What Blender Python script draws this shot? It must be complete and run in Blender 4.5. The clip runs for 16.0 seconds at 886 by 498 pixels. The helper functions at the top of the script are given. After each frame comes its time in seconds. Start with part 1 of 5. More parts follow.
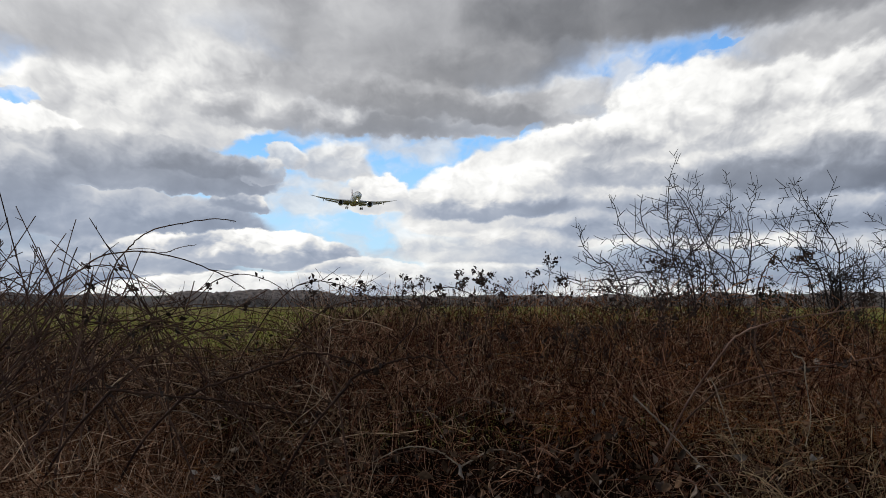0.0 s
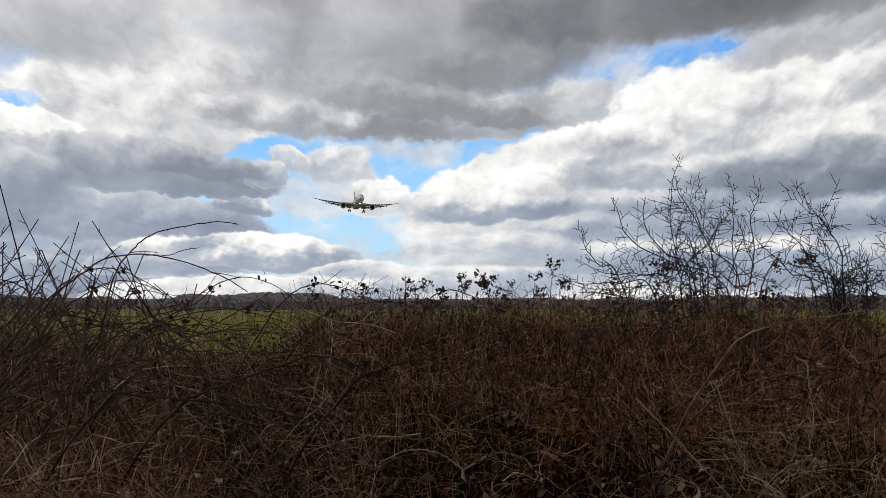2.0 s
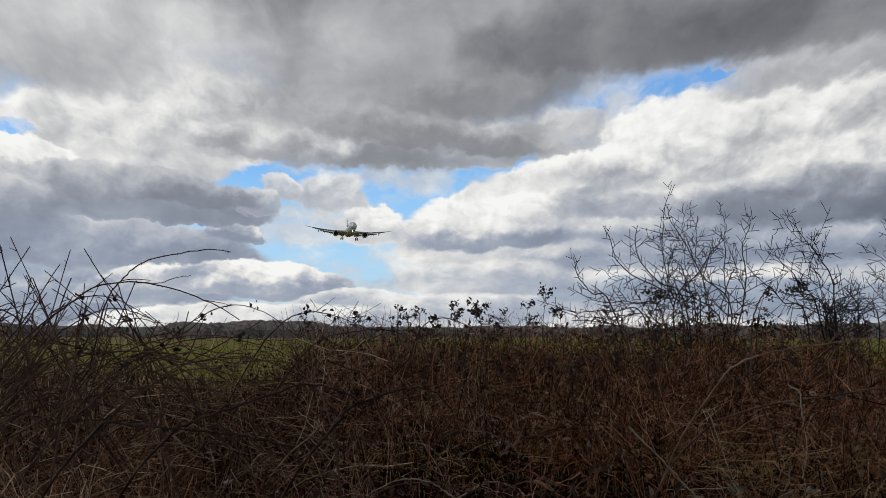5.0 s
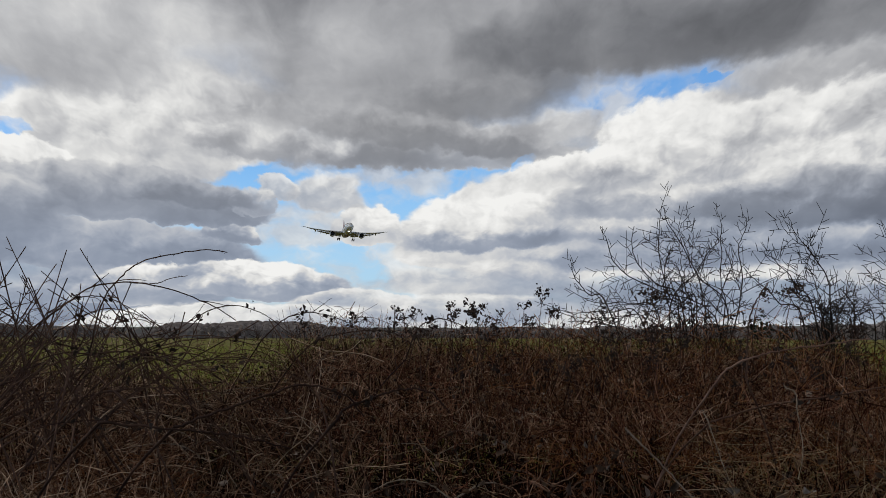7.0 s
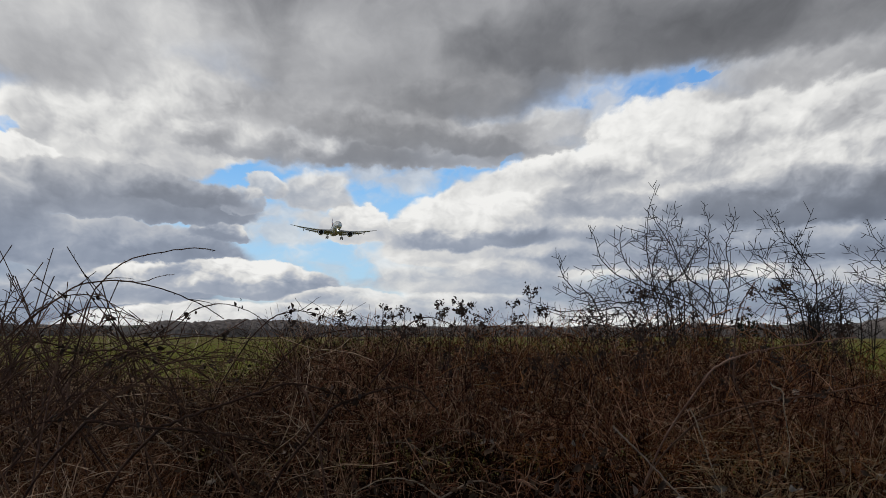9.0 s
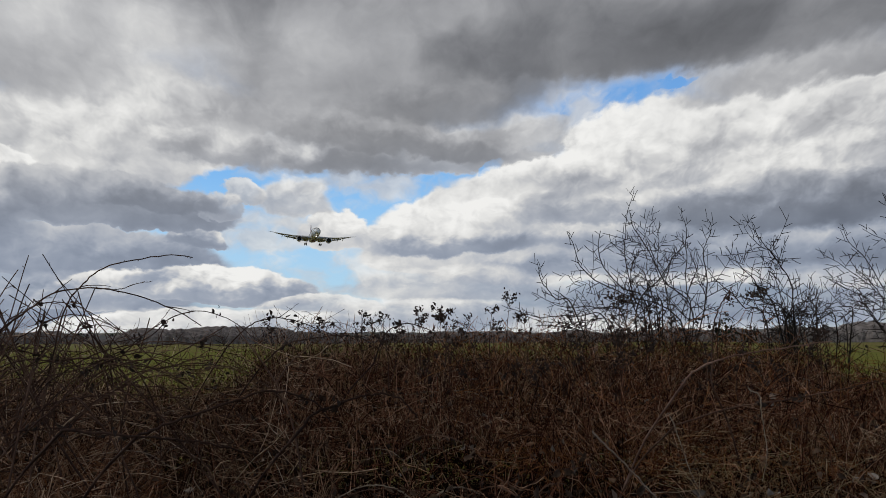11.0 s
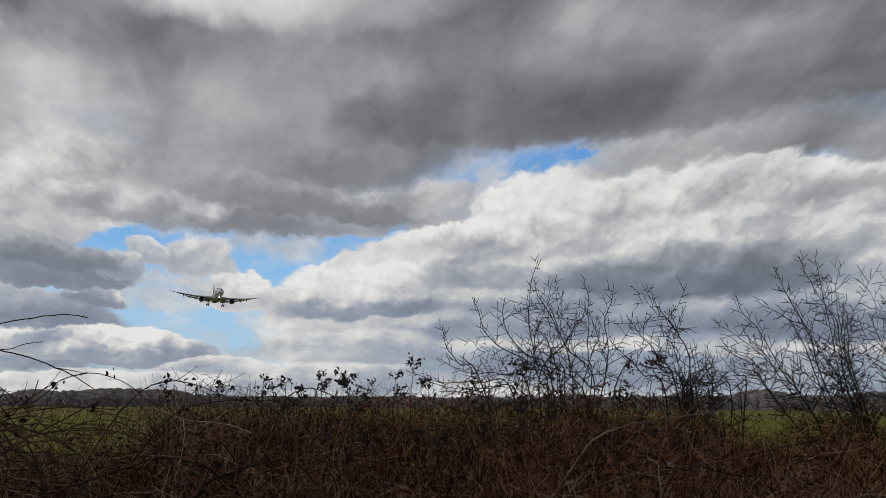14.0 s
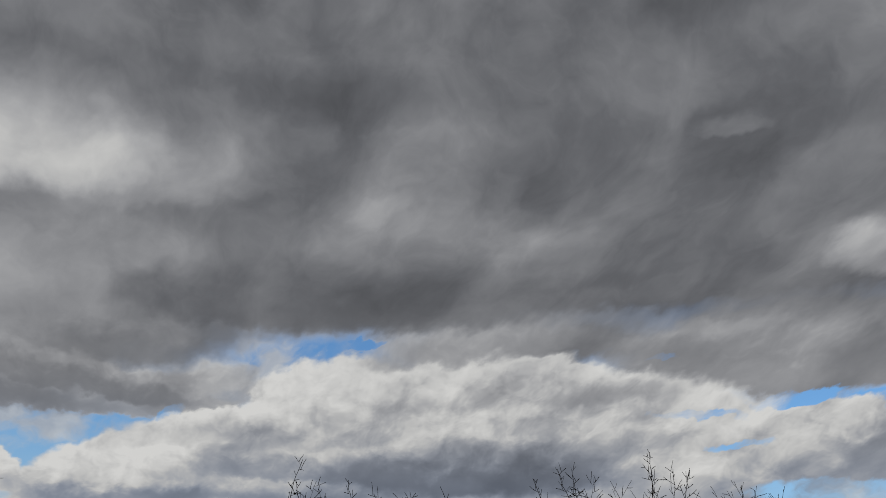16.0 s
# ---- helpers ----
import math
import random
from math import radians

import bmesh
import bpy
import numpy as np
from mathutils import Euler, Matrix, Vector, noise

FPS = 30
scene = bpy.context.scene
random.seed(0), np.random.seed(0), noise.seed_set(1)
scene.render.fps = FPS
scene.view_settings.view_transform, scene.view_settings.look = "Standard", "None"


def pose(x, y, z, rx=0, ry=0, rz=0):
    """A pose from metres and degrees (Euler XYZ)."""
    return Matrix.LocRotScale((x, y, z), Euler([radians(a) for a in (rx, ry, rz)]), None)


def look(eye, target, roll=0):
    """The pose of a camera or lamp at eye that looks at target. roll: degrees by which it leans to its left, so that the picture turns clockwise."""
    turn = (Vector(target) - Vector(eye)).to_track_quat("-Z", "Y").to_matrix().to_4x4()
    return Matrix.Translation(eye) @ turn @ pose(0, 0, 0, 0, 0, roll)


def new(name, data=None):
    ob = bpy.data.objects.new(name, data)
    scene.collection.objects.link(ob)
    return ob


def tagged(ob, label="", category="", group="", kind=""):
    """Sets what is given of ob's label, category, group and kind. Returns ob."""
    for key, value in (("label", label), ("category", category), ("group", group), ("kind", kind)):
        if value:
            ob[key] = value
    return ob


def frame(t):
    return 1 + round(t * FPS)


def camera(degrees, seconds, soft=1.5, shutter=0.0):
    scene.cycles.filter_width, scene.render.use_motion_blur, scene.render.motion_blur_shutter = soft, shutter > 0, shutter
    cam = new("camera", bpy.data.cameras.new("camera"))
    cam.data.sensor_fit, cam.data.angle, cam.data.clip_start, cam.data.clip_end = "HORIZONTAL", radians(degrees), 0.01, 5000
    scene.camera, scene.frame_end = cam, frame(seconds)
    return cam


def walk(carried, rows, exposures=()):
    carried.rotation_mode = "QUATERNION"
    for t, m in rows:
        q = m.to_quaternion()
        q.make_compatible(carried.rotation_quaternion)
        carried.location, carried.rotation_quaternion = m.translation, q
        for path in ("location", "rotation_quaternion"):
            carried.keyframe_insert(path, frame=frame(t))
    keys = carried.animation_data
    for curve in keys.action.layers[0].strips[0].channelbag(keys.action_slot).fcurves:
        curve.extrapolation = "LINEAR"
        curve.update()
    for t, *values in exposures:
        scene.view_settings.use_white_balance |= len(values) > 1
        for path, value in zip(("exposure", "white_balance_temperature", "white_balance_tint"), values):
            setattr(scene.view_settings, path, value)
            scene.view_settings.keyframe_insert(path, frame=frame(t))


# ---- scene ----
EYE = 1.6
# seconds, side step, rise, and the three angles of the held phone
TURN = [
    (0.0, 0.0, 0.0, 93.354, 0.000, 0.000), (0.5, 0.0, 0.0, 93.452, -0.058, 0.225), (1.0, 0.0, 0.0, 93.502, -0.131, 0.150),
    (1.5, 0.0, 0.0, 93.585, -0.128, 0.179), (2.0, 0.0, 0.0, 93.525, 0.003, 0.150), (2.5, 0.0, 0.0, 94.169, 0.115, 0.131),
    (3.0, 0.0, 0.0, 94.504, -0.060, 0.144), (3.5, 0.0, 0.0, 94.874, -0.154, 0.354), (4.0, 0.0, 0.0, 95.107, -0.072, 0.148),
    (6.5, 0.0, 0.0, 95.227, -0.106, -0.541), (7.0, 0.0, 0.0, 95.243, -0.086, -0.508), (7.5, 0.0, 0.0, 95.373, -0.053, -0.623),
    (8.0, 0.0, 0.0, 95.397, -0.053, -0.730), (8.5, 0.0, 0.0, 95.197, -0.057, -0.819), (9.0, 0.0, 0.0, 95.160, -0.095, -1.196),
    (11.5, 0.0, 0.0, 95.877, 0.110, -3.039), (12.0, 0.0, 0.0, 96.382, -0.068, -3.872), (12.5, 0.0, 0.0, 96.485, -0.059, -4.686),
    (13.0, 0.0, 0.0, 96.790, -0.004, -5.561), (13.5, 0.0, 0.0, 97.570, -0.014, -6.906), (14.0, 0.002, 0.003, 99.356, -0.258, -8.147),
    (14.5, 0.005, 0.005, 101.172, -0.221, -10.138), (15.0, 0.008, 0.010, 102.763, -0.368, -12.265),
    (15.5, 0.022, 0.027, 105.935, -0.723, -15.888), (16.0, 0.062, 0.056, 110.808, -1.032, -21.555),
]
cam = camera(49.8, 16.0, soft=0.85)
walk(cam, [(t, pose(s, 0, EYE + h, a, b, c)) for t, s, h, a, b, c in TURN],
     exposures=[(0, 0.18), (2.5, 0.13), (4, 0.04), (9, -0.08), (13, -0.14), (14.5, -0.33), (15.5, -0.5), (16, -0.55)])


# ---- light ----
# clouds by bearing, height of the base, half width, height (degrees), lean, grey below, grey above, softness of the edge, cover
HORIZON_HAZE = [(0.6, 0.07, 50.88, 2.3, 0, 0.78, 0.88, 0.9, 0.95), (9.2, 1.84, 14.26, 3.39, 0, 0.7, 0.8, 1, 0.9),
                (20.6, 2.19, 14.26, 4.12, 0, 0.58, 0.62, 0.8, 0.9), (-20.8, 1.73, 11.2, 3.88, 0, 0.58, 0.66, 0.6, 0.9),
                (34, 1.57, 14.25, 3.39, 0, 0.6, 0.7, 0.8, 0.9)]
WHITE_BANK = [(42.4, 13.37, 13.25, 4.6, 0, 0.58, 0.68, 0.5, 1), (43.5, 7.87, 6.51, 4, 0, 0.7, 0.92, 0.15, 1),
              (34.2, 5.51, 11.25, 7.99, -6, 0.72, 0.88, 0.25, 1), (25.5, 6.48, 11.27, 9.33, 2, 0.74, 0.92, 0.15, 1),
              (16.5, 6.39, 8.88, 8.11, 4, 0.76, 0.93, 0.12, 1), (8.3, 5.66, 8.01, 5.81, 6, 0.76, 0.93, 0.2, 1),
              (2.9, 5.72, 5.63, 3.75, 8, 0.74, 0.92, 0.2, 1), (-3.9, 6.2, 2.39, 2.03, 0, 0.72, 0.93, 0.18, 1)]
LEFT_WHITE = [(-0.6, 10.94, 9.67, 2.42, 0, 0.68, 0.82, 0.4, 0.95), (7.5, 11.37, 4.5, 2.42, 12, 0.64, 0.78, 0.6, 0.9),
              (-17.8, 10.4, 11.38, 5.45, 10, 0.8, 0.93, 0.3, 1), (-24.6, 9.22, 4.47, 1.82, 0, 0.84, 0.95, 0.2, 1),
              (-6.5, 8.15, 2.74, 1.94, 0, 0.72, 0.92, 0.5, 0.95), (-7.7, 7.07, 4.44, 0.97, -4, 0.8, 0.9, 1.2, 0.7),
              (-9.7, 8.39, 1.71, 1.21, 0, 0.72, 0.9, 0.3, 0.9), (-10.7, 11.99, 3.81, 2.3, 0, 0.7, 0.86, 0.6, 0.9),
              (-5, 12.93, 9.05, 2.54, 0, 0.66, 0.78, 0.7, 1), (6, 11.61, 4.5, 1.7, 8, 0.72, 0.8, 0.8, 0.9)]
LEFT_GREY = [(-18.8, 4.51, 9.53, 2.3, -3, 0.59, 0.68, 0.25, 1), (-12.3, 5.82, 2.05, 1.26, -8, 0.6, 0.94, 0.2, 1),
             (-18.6, 7.45, 9.41, 2.42, -4, 0.57, 0.7, 0.2, 1), (-11, 7.57, 1.54, 1.4, 0, 0.64, 0.86, 0.25, 0.9),
             (-29.8, 6.4, 10.24, 3.39, 0, 0.58, 0.68, 0.3, 1), (-14.6, 7.8, 4.79, 1.21, -4, 0.5, 0.56, 0.8, 0.7)]
LOW_HEAPS = [(-18.7, 1.84, 6.79, 2.42, 0, 0.56, 0.68, 0.4, 0.9), (-16.3, 2.45, 4.75, 1.82, 0, 0.62, 0.91, 0.18, 1),
             (-10.6, 2.79, 6.11, 1.74, -3, 0.63, 0.97, 0.16, 1), (-4.9, 1.64, 4.41, 1.21, 0, 0.74, 0.9, 0.2, 0.9),
             (-10.5, 0.55, 11.2, 1.45, 0, 0.8, 0.94, 0.25, 0.95), (3.2, 3.03, 7.47, 1.7, 0, 0.68, 0.82, 0.5, 0.8),
             (1.8, 1.37, 7.8, 1.33, 0, 0.76, 0.88, 0.4, 0.8)]
GREY_BASES = [(24.6, 7.47, 9.24, 2.3, 0, 0.54, 0.74, 0.9, 0.9), (12.7, 7.18, 6.84, 1.45, 0, 0.6, 0.74, 0.9, 0.8),
              (30.4, 12.1, 5.9, 1.7, 0, 0.68, 0.8, 1.1, 0.7), (6.4, 9.1, 6.18, 1.45, 6, 0.7, 0.82, 1.1, 0.7),
              (3.5, 5.61, 6.14, 1.36, 2, 0.57, 0.8, 0.7, 0.95), (22.3, 7.06, 9.23, 3.03, 3, 0.48, 0.66, 0.8, 0.95),
              (10.6, 4.27, 8.84, 1.11, 0, 0.6, 0.74, 0.9, 0.8), (18.6, 4.53, 11.91, 1.74, 0, 0.56, 0.66, 1, 0.85),
              (13, 9.01, 7.56, 1.45, 6, 0.68, 0.84, 1.2, 0.6), (32.5, 4.29, 10.21, 2.42, 0, 0.5, 0.68, 0.8, 0.9),
              (14.5, 5.73, 7.84, 1.21, 0, 0.6, 0.76, 1, 0.8)]
DECK = [(29.1, 15.32, 9.5, 2.42, 0, 0.56, 0.7, 0.9, 1), (22.6, 14.78, 8.42, 2.66, 8, 0.68, 0.82, 1, 1),
        (4.6, 12.16, 5.21, 1.94, 10, 0.66, 0.8, 1.1, 0.95), (-21, 15.59, 12.68, 6.78, 3, 0.7, 0.8, 0.9, 1),
        (23.9, 17.9, 12.12, 6.3, 9, 0.54, 0.6, 0.9, 1), (-2.3, 15.58, 14.79, 7.27, -2, 0.63, 0.71, 0.9, 1),
        (14.1, 17.43, 14.22, 7.27, 8, 0.48, 0.55, 0.9, 1), (2.9, 13.89, 8.39, 3.15, 4, 0.52, 0.62, 1, 0.9),
        (-6, 10.74, 10.36, 2.37, -2, 0.53, 0.74, 1.2, 1), (-11.1, 10.9, 5.18, 1.21, -8, 0.6, 0.74, 1, 0.8)]
HIGH_LIGHT = [(2.7, 23.25, 10.71, 4.6, 8, 0.66, 0.6, 1.3, 0.9), (15.8, 29.59, 12.87, 5.57, 0, 0.41, 0.42, 1.2, 0.85),
              (34.5, 23.89, 14.1, 6.78, 0, 0.4, 0.43, 1.2, 0.85), (13.4, 16.77, 14.88, 4.12, 0, 0.42, 0.46, 1, 0.85),
              (24.8, 22.66, 1.84, 3.63, -12, 0.58, 0.68, 1.3, 0.7), (39.7, 27.02, 2.48, 1.33, 0, 0.6, 0.7, 1.2, 0.7),
              (33, 18.03, 8.56, 2.66, 4, 0.54, 0.64, 1.3, 0.9), (47, 18.66, 2.86, 3.15, 0, 0.68, 0.86, 0.9, 0.95)]
HIGH_LIGHT_MORE = [(40.3, 29.9, 8.61, 5.33, 0, 0.52, 0.55, 1.3, 0.6), (37.1, 14.55, 7.71, 1.82, 0, 0.58, 0.72, 0.8, 0.8),
                   (-0.1, 11.67, 9.01, 1.7, -6, 0.54, 0.68, 0.8, 0.9), (2.4, 31.75, 19.95, 4.12, 0, 0.56, 0.52, 1.3, 0.7),
                   (-17.7, 17.65, 4.63, 2.06, 0, 0.74, 0.76, 1.2, 0.7), (-0.8, 22.66, 10.29, 3.39, 0, 0.66, 0.68, 1.3, 0.7),
                   (17.4, 22.68, 2.21, 1.45, 25, 0.62, 0.72, 1.2, 0.6), (31, 18.81, 9.32, 1.7, 8, 0.48, 0.58, 1.2, 0.6),
                   (-5.6, 23.97, 10.02, 6.06, 0, 0.92, 0.78, 1.2, 1)]
GAPS = [(11.2, 13.77, 2.1, 0.68, 14, 0.8), (15.7, 14.66, 3.16, 0.41, 10, 0.8), (5.4, 10.38, 1.17, 0.47, 14, 0.8), (-24.4, 11.4, 1.45, 0.54, 0, 1),
        (-3.9, 4.2, 2.04, 1.02, -20, 0.8)]
GAPS_FAR = [(34, 14.08, 1.26, 0.27, 0, 0.5), (41.6, 11.66, 3.29, 0.54, 4, 1), (38.3, 9.2, 2.41, 0.34, 0, 0.8), (43.6, 6.17, 5.8, 0.88, 0, 1),
            (36.2, 10.94, 3.11, 0.34, 0, 0.6)]


class Nodes:
    """Short forms for a node tree."""

    def __init__(self, tree):
        self.tree = tree
        tree.nodes.clear()

    def put(self, kind, **sockets):
        n = self.tree.nodes.new(kind)
        for key, value in sockets.items():
            if key in n.inputs:
                self.feed(n.inputs[key], value)
        return n

    def feed(self, socket, value):
        if isinstance(value, bpy.types.NodeSocket):
            self.tree.links.new(value, socket)
        else:
            socket.default_value = value

    def math(self, op, a, b=0.0, c=0.0, clamp=False):
        n = self.tree.nodes.new("ShaderNodeMath")
        n.operation, n.use_clamp = op, clamp
        for s, v in zip(n.inputs, (a, b, c)):
            self.feed(s, v)
        return n.outputs[0]

    def vec(self, op, a, b=(0, 0, 0)):
        n = self.tree.nodes.new("ShaderNodeVectorMath")
        n.operation = op
        self.feed(n.inputs[0], a)
        if op == "SCALE":
            self.feed(n.inputs["Scale"], b)
        else:
            self.feed(n.inputs[1], b)
        return n.outputs[0]

    def vlen(self, a):
        n = self.tree.nodes.new("ShaderNodeVectorMath")
        n.operation = "LENGTH"
        self.feed(n.inputs[0], a)
        return n.outputs["Value"]

    def join(self, x, y, z=0.0):
        return self.put("ShaderNodeCombineXYZ", X=x, Y=y, Z=z).outputs[0]

    def noise(self, vector, scale, detail=6.0, rough=0.55, out="Fac", distortion=0.0):
        n = self.put("ShaderNodeTexNoise", Vector=vector, Scale=scale, Detail=detail, Roughness=rough, Distortion=distortion)
        return n.outputs[0 if out == "Fac" else 1]

    def step(self, value, low, high, to_low=0.0, to_high=1.0, smooth=True):
        n = self.tree.nodes.new("ShaderNodeMapRange")
        n.interpolation_type = "SMOOTHSTEP" if smooth else "LINEAR"
        for s, v in zip(n.inputs, (value, low, high, to_low, to_high)):
            self.feed(s, v)
        return n.outputs[0]

    def ramp(self, value, stops, interpolation="LINEAR"):
        n = self.tree.nodes.new("ShaderNodeValToRGB")
        n.color_ramp.interpolation = interpolation
        e = n.color_ramp.elements
        while len(e) < len(stops):
            e.new(0.5)
        for el, (p, c) in zip(e, stops):
            el.position, el.color = p, (*c, 1)
        self.feed(n.inputs[0], value)
        return n.outputs[0]

    def mix(self, fac, a, b, blend="MIX"):
        n = self.tree.nodes.new("ShaderNodeMix")
        n.data_type, n.blend_type = "RGBA", blend
        self.feed(n.inputs[0], fac)
        for s, v in ((n.inputs[6], a), (n.inputs[7], b)):
            self.feed(s, v if isinstance(v, bpy.types.NodeSocket) else (*v, 1))
        return n.outputs[2]

    def gaps(self, at, rows):
        """Soft ellipses where the blue shows: bearing, height, half width, half height, lean, strength."""
        total = 0.0
        for az, el, wide, high, lean, strength in rows:
            here = self.vec("ADD", at, self.join(self.math("MULTIPLY", total, 0.02), 0.0))
            m = self.placed(here, az, el, wide * 1.25, high * 1.25, lean)
            near = self.math("SUBTRACT", 1.0, self.vlen(m))
            total = self.math("MAXIMUM", total, self.step(near, 0.0, 0.55, 0.0, strength))
        return total

    def placed(self, at, az, el, wide, high, lean):
        m = self.tree.nodes.new("ShaderNodeMapping")
        m.vector_type = "TEXTURE"
        self.feed(m.inputs[0], at)
        m.inputs[1].default_value = (az, el, 0)
        m.inputs[2].default_value = (0, 0, radians(lean))
        m.inputs[3].default_value = (wide, high, 1)
        return m.outputs[0]

    def blend(self, fac, a, b):
        n = self.tree.nodes.new("ShaderNodeMix")
        n.data_type = "FLOAT"
        for s, v in zip(n.inputs[:4], (fac, None, a, b)):
            if v is not None:
                self.feed(s, v)
        return n.outputs[0]

    def heap(self, at, relief, tone, open_sky, rows):
        """Clouds laid over one another: domes on a flatter base, with their own grey below and light above."""
        for az, el, wide, high, lean, low, top, soft, cover in rows:
            # the cloud behind sways the outline a hair, which also keeps the clouds in order
            here = self.vec("ADD", at, self.join(self.math("MULTIPLY", tone, 0.02), 0.0))
            s = self.put("ShaderNodeSeparateXYZ", Vector=self.placed(here, az, el, wide, high, lean)).outputs
            down = self.math("MAXIMUM", s[1], self.math("MULTIPLY", s[1], -2.5))
            deep = self.math("SUBTRACT", self.math("SUBTRACT", 1.0, self.math("MULTIPLY", s[0], s[0])), self.math("MULTIPLY", down, down))
            body = self.step(deep, 0.0, soft, 0.0, cover)
            own = self.step(self.math("ADD", s[1], relief), 0.0, 0.95, low, top)
            own = self.math("MULTIPLY_ADD", self.step(deep, 0.0, 0.6, 1.0, 0.0), 0.05, own)
            tone = self.blend(body, tone, own)
            open_sky = self.math("MULTIPLY", open_sky, self.math("SUBTRACT", 1.0, body))
        return tone, open_sky


def cloudy_sky():
    """Heaped clouds before blue gaps low down, under a dark grey deck overhead."""
    w = bpy.data.worlds.new("cloudy_sky")
    scene.world = w
    w.use_nodes = True
    n = Nodes(w.node_tree)
    way = n.put("ShaderNodeTexCoord").outputs["Generated"]
    s = n.put("ShaderNodeSeparateXYZ", Vector=way).outputs
    az = n.math("DEGREES", n.math("ARCTAN2", s[0], s[1]))
    el = n.math("DEGREES", n.math("ARCSINE", s[2]))
    at = n.join(az, el)
    # billows are finer and flatter towards the horizon
    low = n.math("MULTIPLY", n.math("LOGARITHM", n.math("ADD", n.math("DIVIDE", n.math("MAXIMUM", el, 0.0), 14.0), 1.0), math.e), 24.0)
    flat = n.join(n.math("MULTIPLY", az, n.step(el, 2.0, 30.0, 0.85, 0.55)), low, 3.0)
    half = (0.5, 0.5, 0.5)
    coarse = n.vec("SUBTRACT", n.noise(flat, 0.16, 2, 0.5, "Color"), half)
    middle = n.vec("SUBTRACT", n.noise(flat, 0.55, 3, 0.5, "Color"), half)
    fine = n.vec("SUBTRACT", n.noise(flat, 1.9, 5, 0.55, "Color"), half)
    push = n.vec("ADD", n.vec("ADD", n.vec("MULTIPLY", coarse, (3.2, 1.5, 0)), n.vec("MULTIPLY", middle, (2.4, 1.5, 0))), n.vec("MULTIPLY", fine, (0.9, 0.7, 0)))
    moved = n.vec("ADD", at, n.vec("SCALE", push, n.step(el, 1.0, 14.0, 0.45, 1.15)))
    # rounded knobs, lit from above and from the side of the sun
    rolled = n.vec("ADD", flat, n.vec("MULTIPLY", middle, (1.3, 1.3, 0)))

    def puffs(vector):
        p = n.put("ShaderNodeTexVoronoi", Vector=vector, Scale=0.42, Detail=3.0, Roughness=0.55, Lacunarity=2.3, Randomness=1.0)
        p.normalize, p.feature = True, "SMOOTH_F1"
        p.inputs["Smoothness"].default_value = 0.6
        return p.outputs["Distance"]

    lump = n.math("SUBTRACT", puffs(n.vec("ADD", rolled, (-0.35, 0.5, 0.0))), puffs(rolled))
    swell = n.math("SUBTRACT", n.noise(rolled, 0.2, 3, 0.45), n.noise(n.vec("ADD", rolled, (-0.7, 1.1, 0.0)), 0.2, 3, 0.45))
    relief = n.math("MULTIPLY_ADD", lump, 1.6, n.math("MULTIPLY", swell, 1.4))
    relief = n.math("MULTIPLY", relief, n.step(el, 12.0, 19.0, 1.0, 0.3))
    # the deck overhead is torn and folded rather than heaped
    folded = n.vec("ADD", n.vec("ADD", flat, n.vec("MULTIPLY", coarse, (5.0, 4.0, 0))), n.vec("MULTIPLY", middle, (2.0, 1.6, 0)))
    folds = n.math("MULTIPLY", n.math("SUBTRACT", n.noise(folded, 0.21, 6, 0.56), 0.5), n.step(el, 12.0, 20.0, 0.10, 0.46))
    tone, open_sky = n.heap(moved, relief, 0.80, 1.0, HORIZON_HAZE + WHITE_BANK + LEFT_WHITE + LEFT_GREY + GREY_BASES + LOW_HEAPS)
    lid = n.step(n.put("ShaderNodeSeparateXYZ", Vector=moved).outputs[1], 15.0, 17.6)
    tone = n.blend(lid, tone, n.math("MULTIPLY_ADD", relief, 0.10, 0.50))
    open_sky = n.math("MULTIPLY", open_sky, n.math("SUBTRACT", 1.0, lid))
    tone, open_sky = n.heap(moved, relief, tone, open_sky, DECK + HIGH_LIGHT + HIGH_LIGHT_MORE)
    gap = n.gaps(moved, GAPS + GAPS_FAR)
    gap = n.math("MULTIPLY_ADD", lump, -0.5, n.math("MULTIPLY_ADD", n.math("SUBTRACT", n.noise(rolled, 0.8, 6, 0.6), 0.5), 0.8, gap))
    open_sky = n.math("MAXIMUM", open_sky, n.step(gap, 0.25, 0.85))
    # thin wisps drift through the gaps
    wisps = n.noise(n.vec("ADD", flat, n.vec("MULTIPLY", middle, (2.2, 1.6, 0))), 0.30, 5, 0.55)
    open_sky = n.math("MULTIPLY", open_sky, n.step(wisps, 0.41, 0.62, 1.0, 0.22))
    # light and shade within the clouds
    layers = n.noise(n.join(n.math("MULTIPLY", az, 0.22), low, 7.0), 0.4, 3, 0.45)
    tone = n.math("MULTIPLY_ADD", n.math("SUBTRACT", layers, 0.5), 0.16, tone)
    lively = n.step(tone, 0.45, 0.85, 0.04, 0.28)
    tone = n.math("ADD", folds, n.math("MULTIPLY_ADD", relief, lively, tone))
    tone = n.math("MULTIPLY_ADD", n.math("SUBTRACT", n.noise(rolled, 0.34, 4, 0.45), 0.5), 0.14, tone)
    broad = n.noise(n.vec("ADD", flat, n.vec("MULTIPLY", coarse, (4.0, 2.5, 0))), 0.13, 3, 0.5)
    tone = n.math("MULTIPLY_ADD", n.math("SUBTRACT", broad, 0.52), n.step(tone, 0.5, 0.8, 0.16, 0.36), tone)
